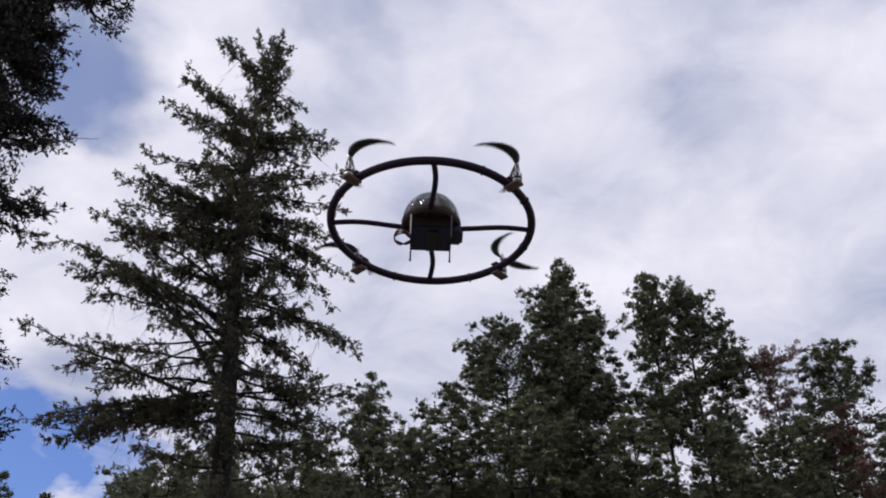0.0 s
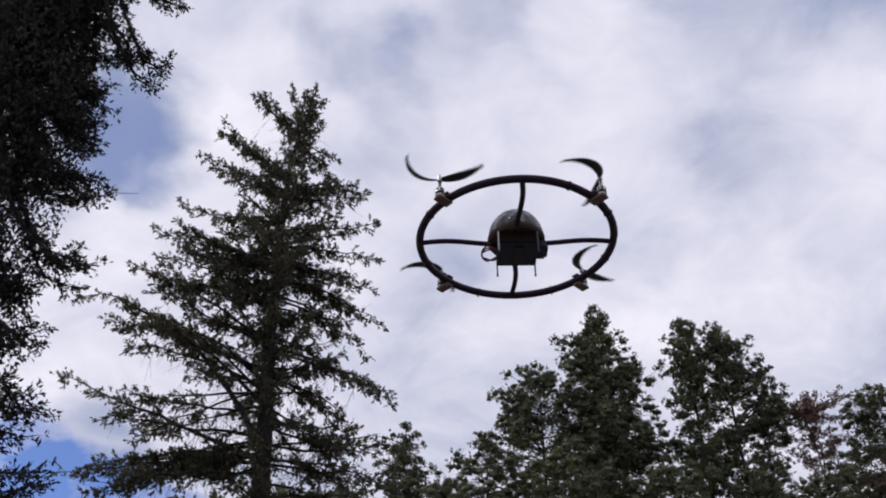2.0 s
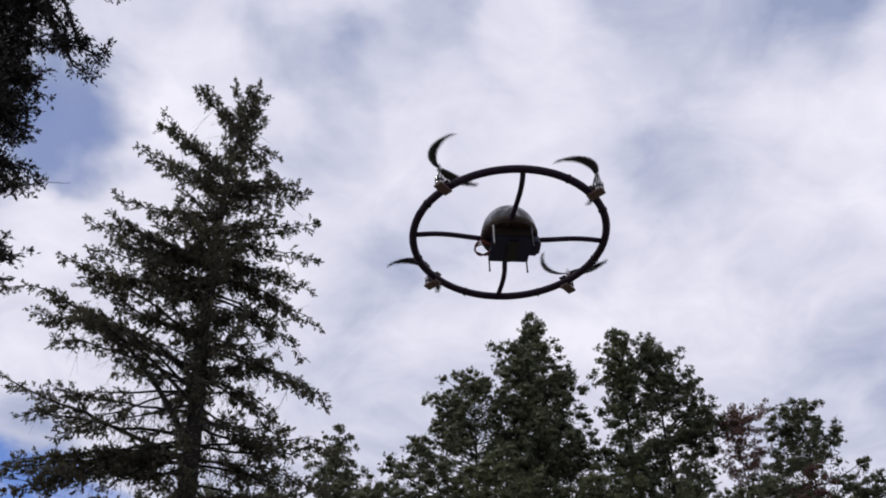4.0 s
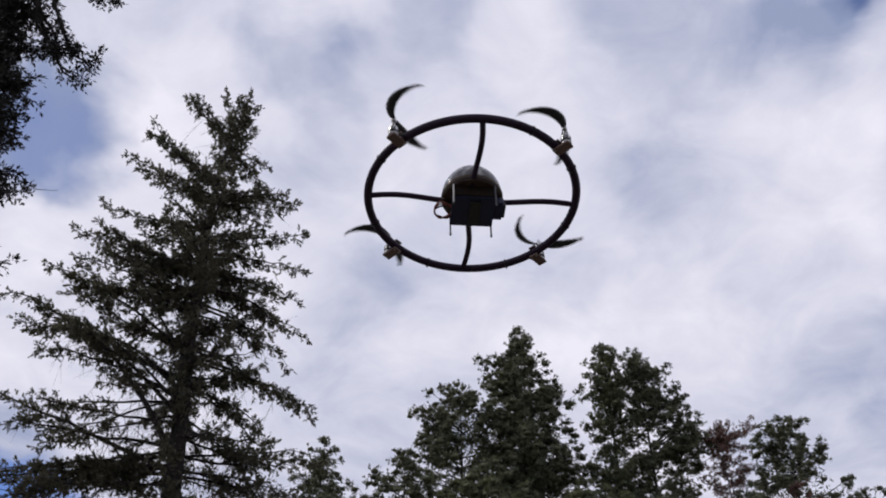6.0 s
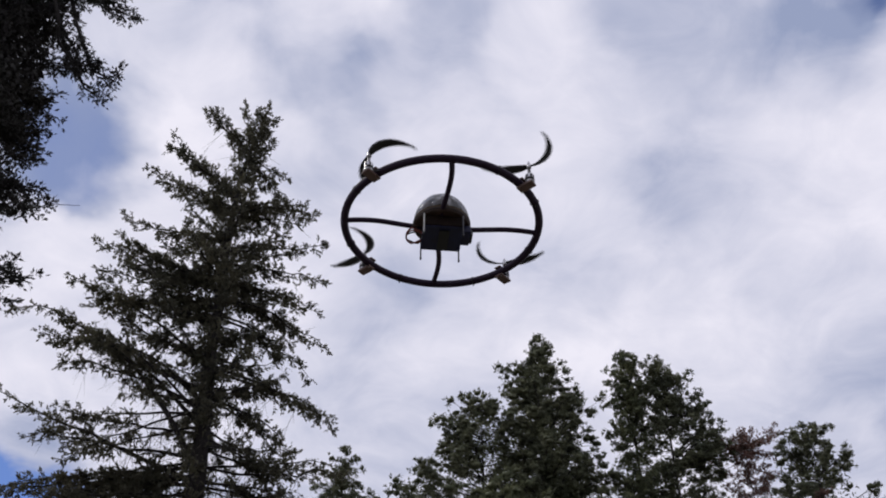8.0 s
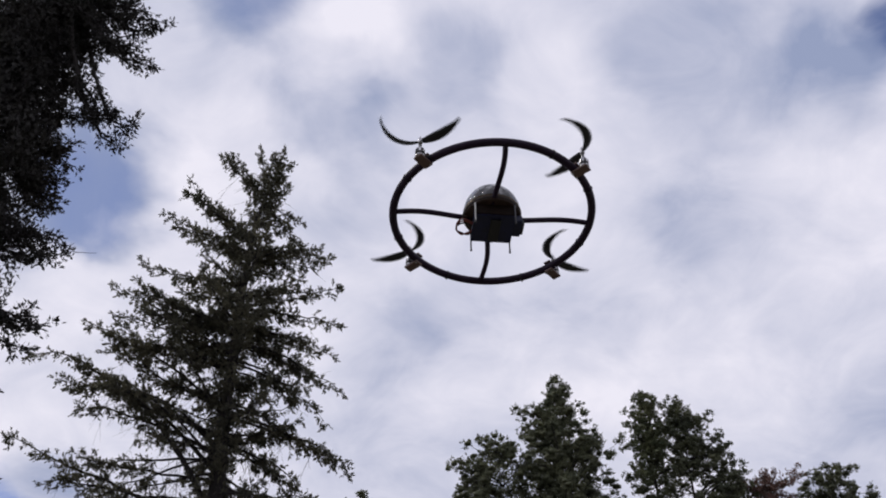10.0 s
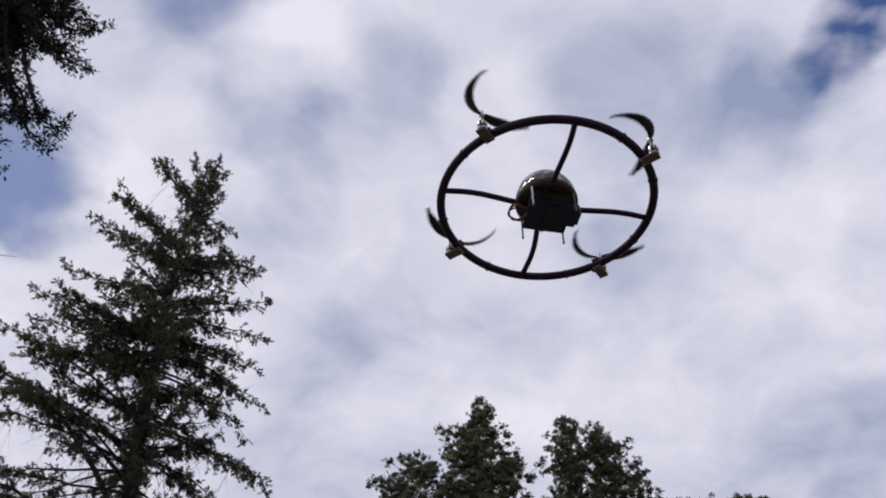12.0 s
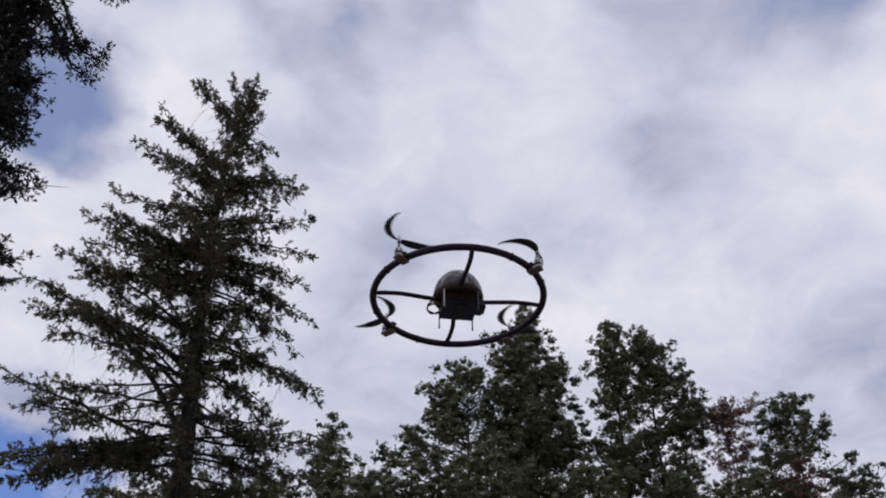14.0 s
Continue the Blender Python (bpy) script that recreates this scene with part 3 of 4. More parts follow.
# x, y, height, trunk radius, crown, whorl, limbs a whorl, clump, needles, bark, label
WOOD = [
    (4.86, 31.5, 22.9, 0.30, FIR, 0.36, 7, 0.30, PINE, BARK, "tall dense dark green fir", dict(core=600, gap=0.08, inner=0.25, low=0.5, boughs=[(6.5, 19.45), (6.4, 18.1), (6.6, 16.9), (6.3, 20.3), (3.75, 20.4), (3.7, 21.5)])),
    (2.5, 31.3, 19.6, 0.24, ROUND, 0.5, 5, 0.30, PINE, BARK, "round-topped green pine with open crown", dict(low=0.62, gap=0.12, core=800, rise=0.6, inner=0.5, thin=0.80, boughs=[(1.7, 19.2), (1.1, 18.2), (0.95, 17.3), (2.0, 19.6), (2.9, 19.8), (1.4, 18.7), (1.5, 17.5)])),
    (0.3, 30.5, 16.5, 0.22, ROUND, 0.45, 6, 0.30, PINE, BARK, "broad bushy green pine", dict(low=0.72)),
    (-1.1, 30.0, 14.6, 0.20, ROUND, 0.45, 6, 0.30, PINE, BARK, "broad bushy green pine", dict(low=0.72)),
    (2.8, 29.0, 15.4, 0.20, ROUND, 0.42, 6, 0.30, PINE_PALE, BARK, "broad bushy green pine", dict(low=0.72)),
    (-2.75, 31.3, 17.5, 0.15, SLIM, 0.38, 6, 0.23, PINE, BARK, "slim young pine with pointed crown", dict(gap=0.12, low=0.6, core=500)),
    (8.35, 31.4, 22.3, 0.19, SLIM, 0.30, 6, 0.22, PINE_PALE, BARK, "slim pine with pointed open crown", dict(gap=0.2, low=0.64, rise=0.8, core=110, puff=0.5, thin=0.84, lean=(0.1, 0))),
    (9.75, 31.0, 21.6, 0.20, OPEN, 0.31, 6, 0.24, PINE, BARK, "pine with dark forked trunk and open crown", dict(gap=0.2, low=0.6, rise=0.9, core=110, puff=0.5, thin=0.84, lean=(0.0, 0), boughs=[(11.25, 19.75), (10.9, 19.0), (11.8, 18.5), (10.4, 20.5), (11.5, 17.9), (10.9, 17.4)])),
    (10.9, 31.5, 18.3, 0.15, SLIM, 0.45, 5, 0.23, PINE, BARK, "pine with dark forked trunk and open crown", dict(gap=0.3, low=0.62, rise=0.7, core=120, thin=0.88, boughs=[(12.0, 18.2), (12.0, 17.4)])),
    (12.7, 31.5, 18.6, 0.13, SLIM, 0.40, 5, 0.20, DEAD, BARK_PALE, "half-dead pine with reddish brown needles", dict(gap=0.3, low=0.8, rise=1.0, core=0, puff=0.2, tuft=8, leaf=0.10, boughs=[(13.7, 18.5), (12.4, 18.0), (13.3, 18.2)])),
    (15.2, 31.3, 18.2, 0.18, ROUND, 0.48, 5, 0.28, PINE, BARK, "dark green pine with lumpy crown", dict(gap=0.3, low=0.62, core=260, rise=0.5, thin=0.86, boughs=[(14.85, 18.45), (15.8, 18.3), (14.3, 17.8), (16.5, 17.5)])),
    (13.6, 30.0, 16.0, 0.18, ROUND, 0.45, 6, 0.28, PINE, BARK, "dark green pine with lumpy crown", dict(low=0.6)),
    (13.9, 28.6, 14.9, 0.15, SLIM, 0.40, 6, 0.22, DEAD, BARK, "half-dead pine with reddish brown needles", dict(low=0.7, core=260, gap=0.3, tuft=9)),
    (17.4, 31.5, 16.0, 0.20, ROUND, 0.45, 6, 0.30, PINE, BARK, "broad bushy green pine", dict(low=0.65)),
    (20.0, 32.0, 15.2, 0.20, ROUND, 0.45, 6, 0.30, PINE, BARK, "broad bushy green pine", dict(low=0.65)),
    (6.6, 29.0, 15.0, 0.20, ROUND, 0.42, 6, 0.30, PINE_PALE, BARK, "broad bushy green pine", dict(low=0.72)),
    (9.6, 29.0, 14.4, 0.20, ROUND, 0.42, 6, 0.30, PINE_PALE, BARK, "broad bushy green pine", dict(low=0.72)),
    (11.6, 28.5, 13.9, 0.20, ROUND, 0.42, 6, 0.30, PINE_PALE, BARK, "broad bushy green pine", dict(low=0.72)),
    (-4.9, 30.0, 14.6, 0.20, ROUND, 0.45, 6, 0.30, PINE, BARK, "broad bushy green pine", dict(low=0.72)),
    (-7.6, 29.5, 14.2, 0.20, ROUND, 0.45, 6, 0.30, PINE, BARK, "broad bushy green pine", dict(low=0.72)),
    (-9.6, 30.5, 14.3, 0.20, ROUND, 0.45, 6, 0.30, PINE, BARK, "broad bushy green pine", dict(low=0.65)),
    (-16.3, 32.0, 13.7, 0.16, SLIM, 0.5, 5, 0.22, PINE, BARK, "slim young pine with open crown", dict(low=0.6, core=100)),
    (-14.6, 32.0, 13.0, 0.16, SLIM, 0.5, 5, 0.22, PINE, BARK, "slim young pine with open crown", dict(low=0.6, core=100)),
]
for seed, (x, y, h, r, crown, whorl, per, cl, mat, bark, label, more) in enumerate(WOOD):
    clump_tree(x, y, h, r, crown, whorl, per, cl, mat, bark, label, 100 + seed, **more)


# the wood's second row
for seed in range(19):
    rng = np.random.default_rng(200 + seed)
    clump_tree(-13.0 + 2.0 * seed, 36.5 + rng.uniform(-1, 1), rng.uniform(14.6, 16.4), 0.2, ROUND, 0.5, 6, 0.36, PINE, BARK, "broad bushy green pine", 240 + seed, low=0.78, core=900, leaf=0.2, subs=4, tuft=6)

# unseen pines added behind the camera: they darken the aircraft's front and dome reflections
BEHIND = [(-3.5, -11.0, 15.0), (0.5, -9.5, 13.0), (4.0, -11.0, 16.0), (7.5, -9.0, 14.0), (11.0, -6.0, 15.0), (13.5, -1.0, 14.0), (-1.5, -14.0, 18.0), (6.0, -14.0, 18.0), (14.0, 5.0, 13.0), (17.0, 11.0, 12.5)]
for seed, (x, y, h) in enumerate(BEHIND):
    clump_tree(x, y, h, 0.2, ROUND, 0.8, 5, 0.6, PINE, BARK, "broad bushy green pine", 300 + seed, low=0.2, core=60, leaf=0.45, subs=3, tuft=4)


def overhead_line():
    """Two thin wires behind the trees, between poles that the wood hides."""
    line = tagged(new("overhead_line"), "thin dark overhead wires behind the trees", "wire")
    for dz in (0.0, 0.5):
        pts = [(-9.4 + 15.2 * q, 37, 19.0 - dz - 4.2 * q - 0.8 * q * (1 - q)) for q in np.linspace(0, 1, 16)]
        link("wire", quads("wire", *tube_arrays(pts, [0.007] * 16, 5)), BLACK_WIRE, line)
    for x, h in ((-9.4, 19.2), (5.8, 15.0)):
        link("pole", quads("pole", *tube_arrays([(x, 37, 0), (x, 37, h * 0.5), (x, 37, h)], (0.14, 0.12, 0.10), 10)), BARK_PALE, line)


overhead_line()


def ground():
    bm = bmesh.new()
    rings = [0, 4, 10, 20, 35, 60, 120, 300, 900, 2500]
    last = [bm.verts.new((0, 0, 0))]
    for r in rings[1:]:
        ring = []
        for i in range(48):
            a = i * 2 * math.pi / 48
            ring.append(bm.verts.new((r * math.cos(a), r * math.sin(a), 0.12 * noise.noise((r * math.cos(a) * 0.2, r * math.sin(a) * 0.2, 0)) if 4 < r < 100 else 0)))
        for i in range(48):
            j = (i + 1) % 48
            if len(last) == 1:
                bm.faces.new((last[0], ring[i], ring[j]))
            else:
                bm.faces.new((last[i], ring[i], ring[j], last[j]))
        last = ring
    tagged(part("ground", bm, GRASS), "meadow of short dry green grass", "ground", kind="structure")


ground()


# ---- the aircraft ----
def bar(path, radius, sides=10):
    radius = radius if isinstance(radius, (tuple, list)) else [radius] * len(path)
    return quads("bar", *tube_arrays(path, radius, sides))


def block(size, centre=(0, 0, 0), bevel=0.003, m=None):
    bm = bmesh.new()
    bmesh.ops.create_cube(bm, size=1, matrix=Matrix.Translation(centre) @ Matrix.Diagonal((*size, 1)))
    bmesh.ops.bevel(bm, geom=bm.edges[:], offset=bevel, segments=2, affect="EDGES", profile=0.6)
    if m:
        bm.transform(m)
    return bm


def lathe(profile, sides=28, m=None):
    """A turned piece out of (radius, height) pairs."""
    bm = bmesh.new()
    rows = []
    for r, z in profile:
        rows.append([bm.verts.new((r * math.cos(i * 2 * math.pi / sides), r * math.sin(i * 2 * math.pi / sides), z)) for i in range(sides)])
    for a, b in zip(rows, rows[1:]):
        for i in range(sides):
            j = (i + 1) % sides
            bm.faces.new((a[i], a[j], b[j], b[i]))
    bm.faces.new(rows[-1])
    bm.faces.new(rows[0][::-1])
    if m:
        bm.transform(m)
    bmesh.ops.recalc_face_normals(bm, faces=bm.faces[:])
    return bm


def blade_mesh(tip, sweep, lean):
    """One curved, twisted, pointed blade. tip: the tip's direction in degrees; sweep: by how much it runs ahead of the root; lean: the twist's sense."""
    bm = bmesh.new()
    R = 0.182
    rows = []
    for i in range(15):
        s = i / 14
        r = 0.008 + (R - 0.008) * s
        a = radians(tip) + radians(sweep) * (s ** 1.2 - 1)
        chord = 0.72 * (0.009 + 0.017 * math.sin(math.pi * min(1, s * 1.08 + 0.05)) ** 0.8 if s < 0.9 else 0.5 * 0.020 * (1 - s) / 0.1 + 0.003)
        twist = radians(24 - 16 * s) * lean
        c = Vector((math.cos(a) * r, math.sin(a) * r, 0.006 * s * s))
        out = Vector((-math.sin(a), math.cos(a), 0))
        u = out * math.cos(twist) + Vector((0, 0, 1)) * math.sin(twist)
        n = Vector((0, 0, 1)) * math.cos(twist) - out * math.sin(twist)
        th = 0.0022 * (1 - 0.75 * s)
        rows.append([bm.verts.new(c + u * chord * p + n * th * q) for p, q in ((-1, 0), (-0.35, 1), (0.4, 0.9), (1, 0), (0.4, -0.4), (-0.35, -0.5))])
    for a, b in zip(rows, rows[1:]):
        for i in range(6):
            j = (i + 1) % 6
            bm.faces.new((a[i], a[j], b[j], b[i]))
    bm.faces.new(rows[0]), bm.faces.new(rows[-1])
    bmesh.ops.recalc_face_normals(bm, faces=bm.faces[:])
    return bm


HUBS = ((-0.302, -0.302), (0.302, -0.302), (-0.302, 0.302), (0.302, 0.302))
PROP_Z = 0.072


def quadcopter():
    craft = new("quadcopter")
    tagged(craft, "home-built quadcopter with black hoop frame and smoked dome, hovering", "drone")
    # hoop
    ring = [(0.386 * math.cos(a), 0.386 * math.sin(a), 0) for a in np.linspace(0, 2 * math.pi, 97)]
    link("hoop", bar(ring, 0.0155, 12), BLACK_TUBE, craft, "black taped hoop", True)
    # bent spokes
    for turn, bow, lift in ((-90, 0.010, 0.020), (90, -0.012, 0.012), (180, 0.008, 0.006), (0, -0.006, 0.006)):
        m = pose(0, 0, 0, 0, 0, turn)
        pts = []
        for i in range(15):
            s = i / 14
            p = Vector((0.380 - 0.303 * s, bow * math.sin(math.pi * s * 1.3), lift * math.sin(math.pi * s) * (1 if turn % 180 else math.cos(2.5 * s)) - 0.004 * s))
            pts.append(tuple(m @ p))
        link("spoke", bar(pts, 0.0105), BLACK_TUBE, craft, "", True)
    # cable ties round the hoop
    for a in (-152, -63, -28, 17, 64, 112, 158):
        c, s = math.cos(radians(a)), math.sin(radians(a))
        loop = [tuple(Vector((0.386 * c, 0.386 * s, 0)) + Vector((c, s, 0)) * 0.0172 * math.cos(q) + Vector((0, 0, 1)) * 0.0172 * math.sin(q)) for q in np.linspace(0, 6.283, 13)]
        tie = link("cable_tie", bar(loop, 0.002, 5), BLACK_WIRE, craft)
        tail = [tuple(Vector((0.386 * c, 0.386 * s, -0.014)) + Vector((c * 0.3, s * 0.3, -1)) * 0.010 * q) for q in (0, 0.5, 1)]
        link("tail", bar(tail, 0.0022, 5), BLACK_WIRE, tie)
    # motors on wooden clamps
    for k, (x, y) in enumerate(HUBS):
        az = math.degrees(math.atan2(y, x))
        m = pose(x, y, 0, 0, 0, az)
        mount = part("motor_mount", block((0.066, 0.036, 0.009), (-0.018, 0, -0.0205), 0.002, m), PLYWOOD, craft, "pale plywood motor clamp", False)
        part("clamp_top", block((0.034, 0.030, 0.006), (-0.040, 0, 0.0190), 0.002, m), PLYWOOD, mount, "", False)
        for dy in (-0.017, 0.017):
            part("screw", lathe([(0.003, -0.028), (0.003, 0.024)], 8, m @ pose(-0.044, dy * 0.7, 0)), STEEL, mount)
        motor = part("motor", lathe([(0.010, -0.016), (0.0180, -0.015), (0.0180, -0.009), (0.0168, -0.008), (0.0172, 0.020), (0.0165, 0.024), (0.012, 0.029), (0.0065, 0.031), (0.0058, 0.060)], 24, m), STEEL, craft, "silver outrunner motor")
        part("motor_band", lathe([(0.0168, -0.004), (0.0178, -0.003), (0.0178, 0.006), (0.0168, 0.007)], 24, m), MOTOR_DARK, motor)
        for q in range(7):
            turn = m @ pose(0, 0, 0, 0, 0, q * 360 / 7 + 12)
            part("motor_slot", block((0.002, 0.0065, 0.011), (0.0168, 0, 0.0140), 0.0008, turn), BLACK_WIRE, motor, "", False)
        wire = [tuple(m @ Vector(p)) for p in ((-0.010, 0.008, -0.008), (-0.014, 0.016, -0.011), (-0.020, 0.024, -0.010), (-0.032, 0.032, -0.006))]
        link("motor_lead", bar(wire, 0.003, 6), BLACK_WIRE, motor, "", True)
        way = 1 if k in (0, 3) else -1
        prop = part("propeller", lathe([(0.007, -0.012), (0.0095, -0.009), (0.0095, 0.006), (0.0065, 0.008), (0.0060, 0.016), (0.003, 0.025), (0.001, 0.028)], 16), STEEL, craft, "black two-bladed propeller with polished nut")
        prop.location = (x, y, PROP_Z)
        part("blade", blade_mesh(0, 58 * way, -way), CARBON, prop, "black swept blade")
        part("blade", blade_mesh(105 * way, -17 * way, -way), CARBON, prop, "black swept blade")
        PROPS.append(prop)
    # body: plate, electronics, tray, dome
    part("base_plate", lathe([(0.106, -0.010), (0.111, -0.008), (0.111, -0.004), (0.106, -0.002)], 40), PLATE, craft, "round brown base plate")
    tray = part("battery_tray", block((0.152, 0.144, 0.046), (0, 0, -0.037), 0.004), NAVY, craft, "navy blue plastic battery tray", False)
    part("tray_rim", block((0.158, 0.150, 0.006), (0, 0, -0.060), 0.002), NAVY, tray, "", False)
    part("strap", block((0.026, 0.150, 0.054), (-0.004, 0.001, -0.0375), 0.002), NAVY, tray, "navy blue strap", False)
    part("skid", block((0.040, 0.118, 0.007), (0.006, 0.004, -0.0665), 0.002), BLACK_WIRE, tray, "", False)
    # sheet over the tray front, coloured as if in shade
    part("front_panel", block((0.150, 0.006, 0.050), (0, -0.0765, -0.034), 0.002), PANEL_IN_SHADE, tray, "brown panel with shade in its colour", False)
    pack = part("battery_pack", block((0.036, 0.088, 0.034), (0.096, 0.010, -0.030), 0.006), NAVY, craft, "blue battery pack", False)
    part("pack_end", block((0.012, 0.060, 0.024), (0.117, 0.012, -0.034), 0.004), BLACK_WIRE, pack, "", False)
    bm = bmesh.new()
    bmesh.ops.create_uvsphere(bm, u_segments=48, v_segments=32, radius=0.113)
    bmesh.ops.delete(bm, geom=[v for v in bm.verts if v.co.z < -0.001], context="VERTS")
    bm.transform(Matrix.Translation((0, 0, 0.010)) @ Matrix.Diagonal((1, 1, 1.18, 1)))
    dome = part("dome", bm, DOME, craft, "smoked clear plastic dome")
    dome.data.materials[0] = DOME
    sol = dome.modifiers.new("wall", "SOLIDIFY")
    sol.thickness = 0.002
    part("dome_skirt", lathe([(0.1120, -0.004), (0.1138, -0.002), (0.1138, 0.009), (0.1128, 0.011)], 48), BOARD, dome, "brown rim")
    part("dome_bead", lathe([(0.1132, 0.009), (0.1150, 0.0105), (0.1150, 0.0125), (0.1132, 0.014)], 48), BRASS, dome, "brass-coloured bead")
    stack = part("controller_stack", block((0.090, 0.080, 0.006), (0, 0, 0.052), 0.002), BOARD, craft, "stacked brown circuit boards", False)
    part("upper_board", block((0.060, 0.062, 0.004), (0.004, 0, 0.082), 0.001), BOARD, stack, "", False)
    part("module", block((0.034, 0.024, 0.016), (-0.02, -0.03, 0.064), 0.002), BRASS, stack, "", False)
    part("module", block((0.026, 0.030, 0.022), (0.022, 0.012, 0.066), 0.002), BLACK_WIRE, stack, "", False)
    for x, y in ((-0.03, -0.028), (0.03, -0.028), (-0.03, 0.028), (0.03, 0.028)):
        part("spacer", lathe([(0.003, 0.014), (0.003, 0.084)], 8, pose(x, y, 0)), BRASS, stack)
    for x, y in ((-0.076, -0.0825), (0.076, -0.0825), (-0.076, 0.0775), (0.076, 0.0775)):
        leg = part("leg", lathe([(0.0028, -0.110), (0.0031, -0.108), (0.0031, -0.010), (0.0026, -0.008)], 12, pose(x, y, 0)), (WHITE_ROD if x < 0 else GREY_ROD) if y < 0 else BLACK_WIRE, craft, ("slim white standoff leg" if x < 0 else "slim grey standoff leg") if y < 0 else "slim dark standoff leg")
        part("leg_tip", lathe([(0.0036, -0.006), (0.0042, -0.003), (0.0036, 0.006)], 12, pose(x, y, -0.106)), BLACK_WIRE, leg)
    # loop of battery leads
    for n, (mat, off) in enumerate(((RED_WIRE, 0.0), (BLACK_WIRE, 0.007), (RED_WIRE, -0.007))):
        pts = [(-0.076, -0.030 + off, -0.020), (-0.098, -0.036 + off, -0.012), (-0.122, -0.034 + off, -0.008 - off), (-0.140, -0.022 + off, -0.020), (-0.138, -0.004 + off, -0.034 + off), (-0.118, 0.006, -0.040 + off), (-0.095, 0.004 + off, -0.040), (-0.076, -0.006 + off, -0.034)]
        pts = [(px, py + 0.034, pz - 0.020) for px, py, pz in pts]
        s = np.linspace(0, len(pts) - 1, 30)
        smooth = np.stack([np.interp(s, range(len(pts)), [p[i] for p in pts]) for i in range(3)], 1)
        for q in range(2):
            smooth[1:-1] = (smooth[:-2] + 2 * smooth[1:-1] + smooth[2:]) / 4
        link("battery_lead", bar(smooth, 0.0032, 7), mat, craft, "looped red wire" if mat is RED_WIRE else "looped black wire", True)
    part("lead_plug", block((0.020, 0.016, 0.012), (-0.108, -0.006, -0.012), 0.002), PLATE, craft, "pinkish plug", False)
    # bracket under the far spoke and a stray lead
    hook = part("bracket", block((0.024, 0.020, 0.022), (0, 0.100, -0.014), 0.003), BLACK_WIRE, craft, "small dark bracket", False)
    part("bracket_screw", lathe([(0.004, -0.040), (0.004, -0.020)], 8, pose(0.002, 0.100, 0)), STEEL, hook)
    stray = [(0.008, 0.098, -0.022), (0.016, 0.092, -0.040), (0.030, 0.084, -0.052), (0.042, 0.074, -0.054)]
    link("stray_lead", bar(stray, 0.0018, 6), BLACK_WIRE, craft, "", True)
    return craft


PROPS = []
craft = quadcopter()

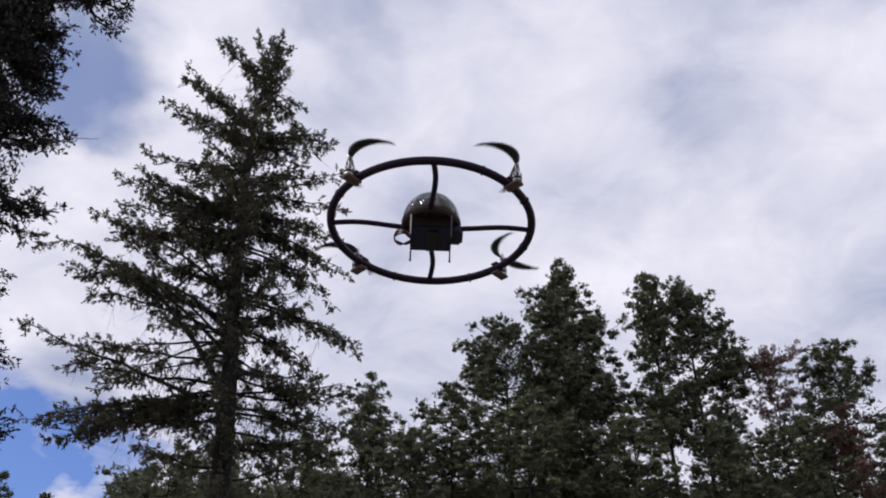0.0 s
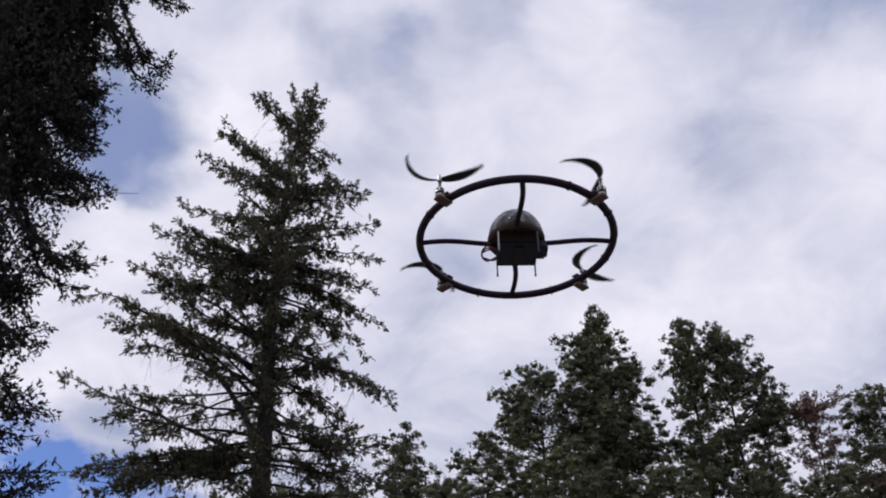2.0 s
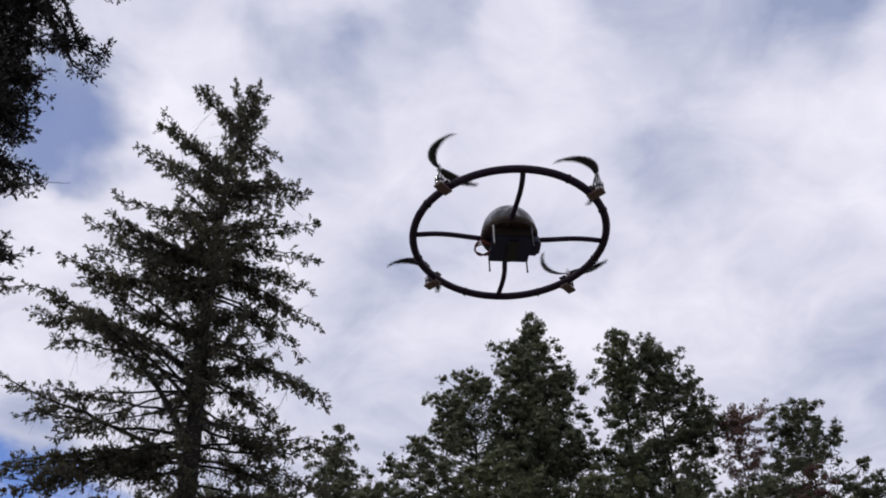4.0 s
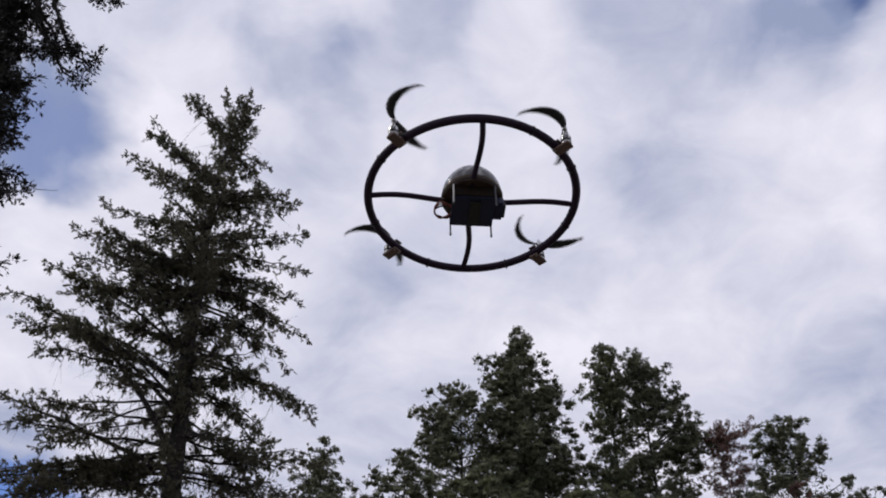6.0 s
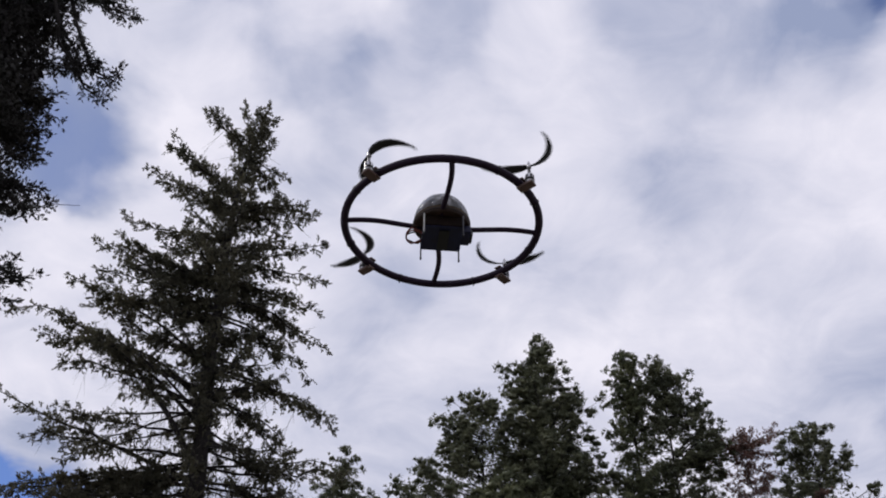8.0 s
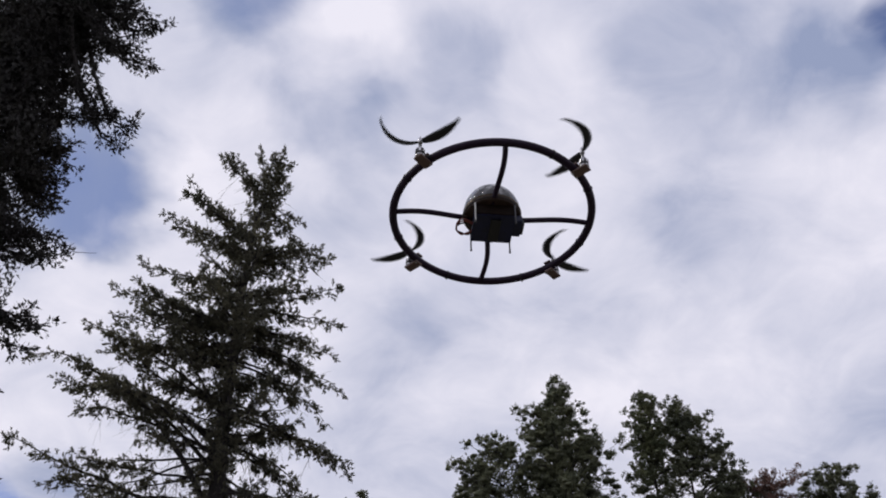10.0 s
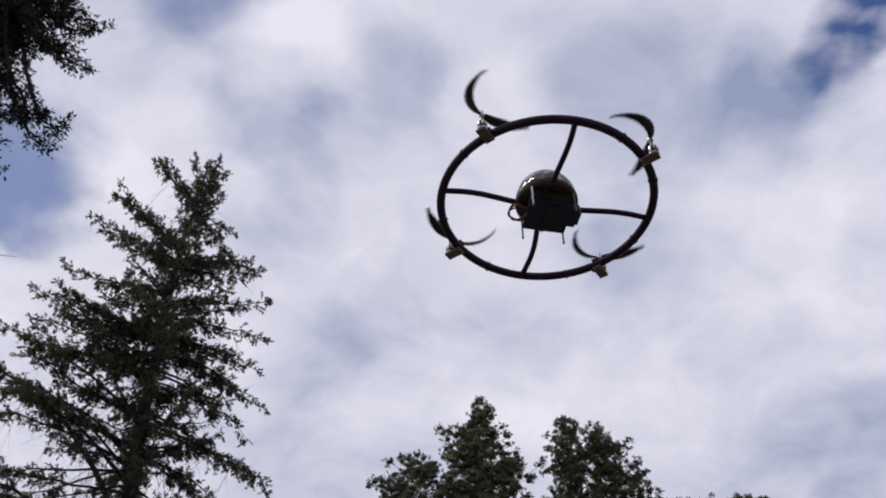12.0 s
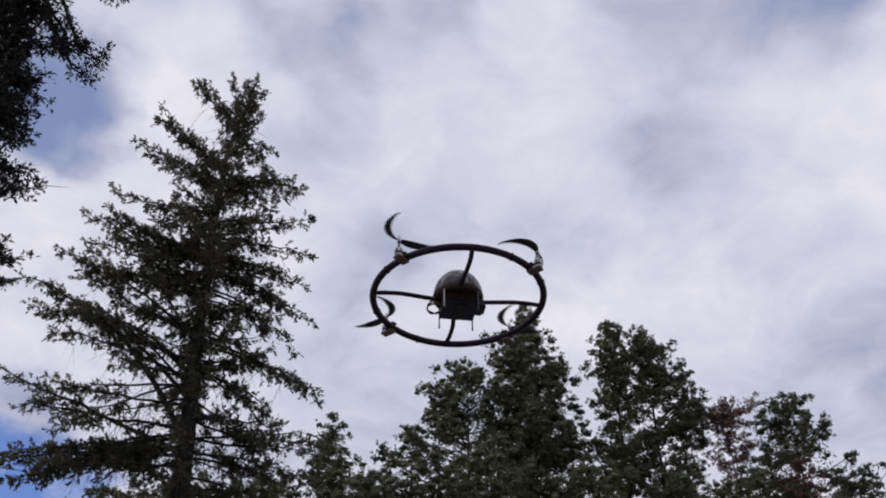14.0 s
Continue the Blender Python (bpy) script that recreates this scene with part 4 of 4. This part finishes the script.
FLIGHT = [
    (0.0, pose(-0.046, 2.771, 3.647, -0.1, 1.3, 1.9)),
    (0.5, pose(-0.047, 2.734, 3.686, -1.3, 0.8, 2.2)),
    (1.0, pose(-0.021, 2.707, 3.707, -1.4, 0.4, 1.8)),
    (1.5, pose(0.055, 2.743, 3.772, -0.8, 0.1, 1.5)),
    (2.0, pose(0.146, 2.790, 3.821, 1.7, -0.8, 1.5)),
    (2.5, pose(0.221, 2.790, 3.859, -1.6, 0.4, 1.5)),
    (3.0, pose(0.308, 2.845, 3.872, 0.9, -1.3, 2.2)),
    (3.5, pose(0.363, 2.839, 3.884, -0.7, -1.2, 2.4)),
    (6.0, pose(0.218, 2.486, 3.884, -3.5, -0.3, 0.8)),
    (6.5, pose(0.156, 2.564, 3.899, -0.8, 0.4, 1.0)),
    (7.0, pose(0.135, 2.642, 3.917, 0.6, -0.3, 2.4)),
    (7.5, pose(0.103, 2.689, 3.951, 0.1, -0.9, 3.7)),
    (8.0, pose(0.048, 2.687, 3.992, 1.0, -0.2, 3.7)),
    (10.5, pose(0.286, 2.403, 4.112, -0.1, -0.8, 4.3)),
    (11.0, pose(0.391, 2.318, 4.091, 0.3, -0.1, 3.8)),
    (11.5, pose(0.486, 2.223, 4.071, 1.1, 1.3, 4.8)),
    (12.0, pose(0.616, 2.137, 4.068, -1.2, 0.6, 3.8)),
    (12.5, pose(0.739, 2.229, 4.018, -0.4, -2.0, 3.8)),
    (13.0, pose(0.702, 2.451, 3.926, -0.1, -0.4, 4.6)),
    (13.5, pose(0.434, 2.684, 3.958, -0.2, 0.5, 5.2)),
    (14.0, pose(0.249, 3.096, 3.949, -0.5, -0.6, 5.3)),
]
# blade direction of the four propellers in degrees
SPIN_TIMES = (0, 0.5, 1, 1.5, 2, 2.5, 3, 3.5, 6, 6.5, 7, 7.5, 8, 10.5, 11, 11.5, 12, 12.5, 13, 13.5, 14)
SPIN_NEAR_LEFT = (-24, -25, -100, -125, -130, -42, -10, -80, -58, -38, -94, -20, -13, -90, -77, -120, -96, -48, -81, -130, -94)
SPIN_NEAR_RIGHT = (-152, -119, -61, -165, -151, -105, -56, -165, -165, -121, -74, -143, -85, -137, -143, -150, -160, -50, -124, -153, -173)
SPIN_FAR_LEFT = (180, -105, -62, -116, 180, -92, -105, 180, 180, -57, -150, -108, -112, -97, -95, -160, -24, -170, -117, -75, -113)
SPIN_FAR_RIGHT = (-80, -57, -70, -127, -75, -95, -135, -139, -119, -121, -120, -125, -135, -70, -105, -82, -135, -141, -120, -102, -96)


def spin_rows(k, tips):
    """A key for each thirtieth of a second, turning about 70 degrees each and passing the given blade directions."""
    turn = -1 if k in (0, 3) else 1
    marks = [float(tips[0])]
    for (t0, t1), tip in zip(zip(SPIN_TIMES, SPIN_TIMES[1:]), tips[1:]):
        want = marks[-1] + turn * 70 * 30 * (t1 - t0)
        marks.append(tip + 360 * round((want - tip) / 360))
    x, y = HUBS[k]
    return [(i / FPS, pose(x, y, PROP_Z, 0, 0, float(np.interp(i / FPS, SPIN_TIMES, marks)))) for i in range(14 * FPS + 1)]


def motions():
    walk(craft, FLIGHT)
    for k, tips in enumerate((SPIN_NEAR_LEFT, SPIN_NEAR_RIGHT, SPIN_FAR_LEFT, SPIN_FAR_RIGHT)):
        walk(PROPS[k], spin_rows(k, tips))


motions()
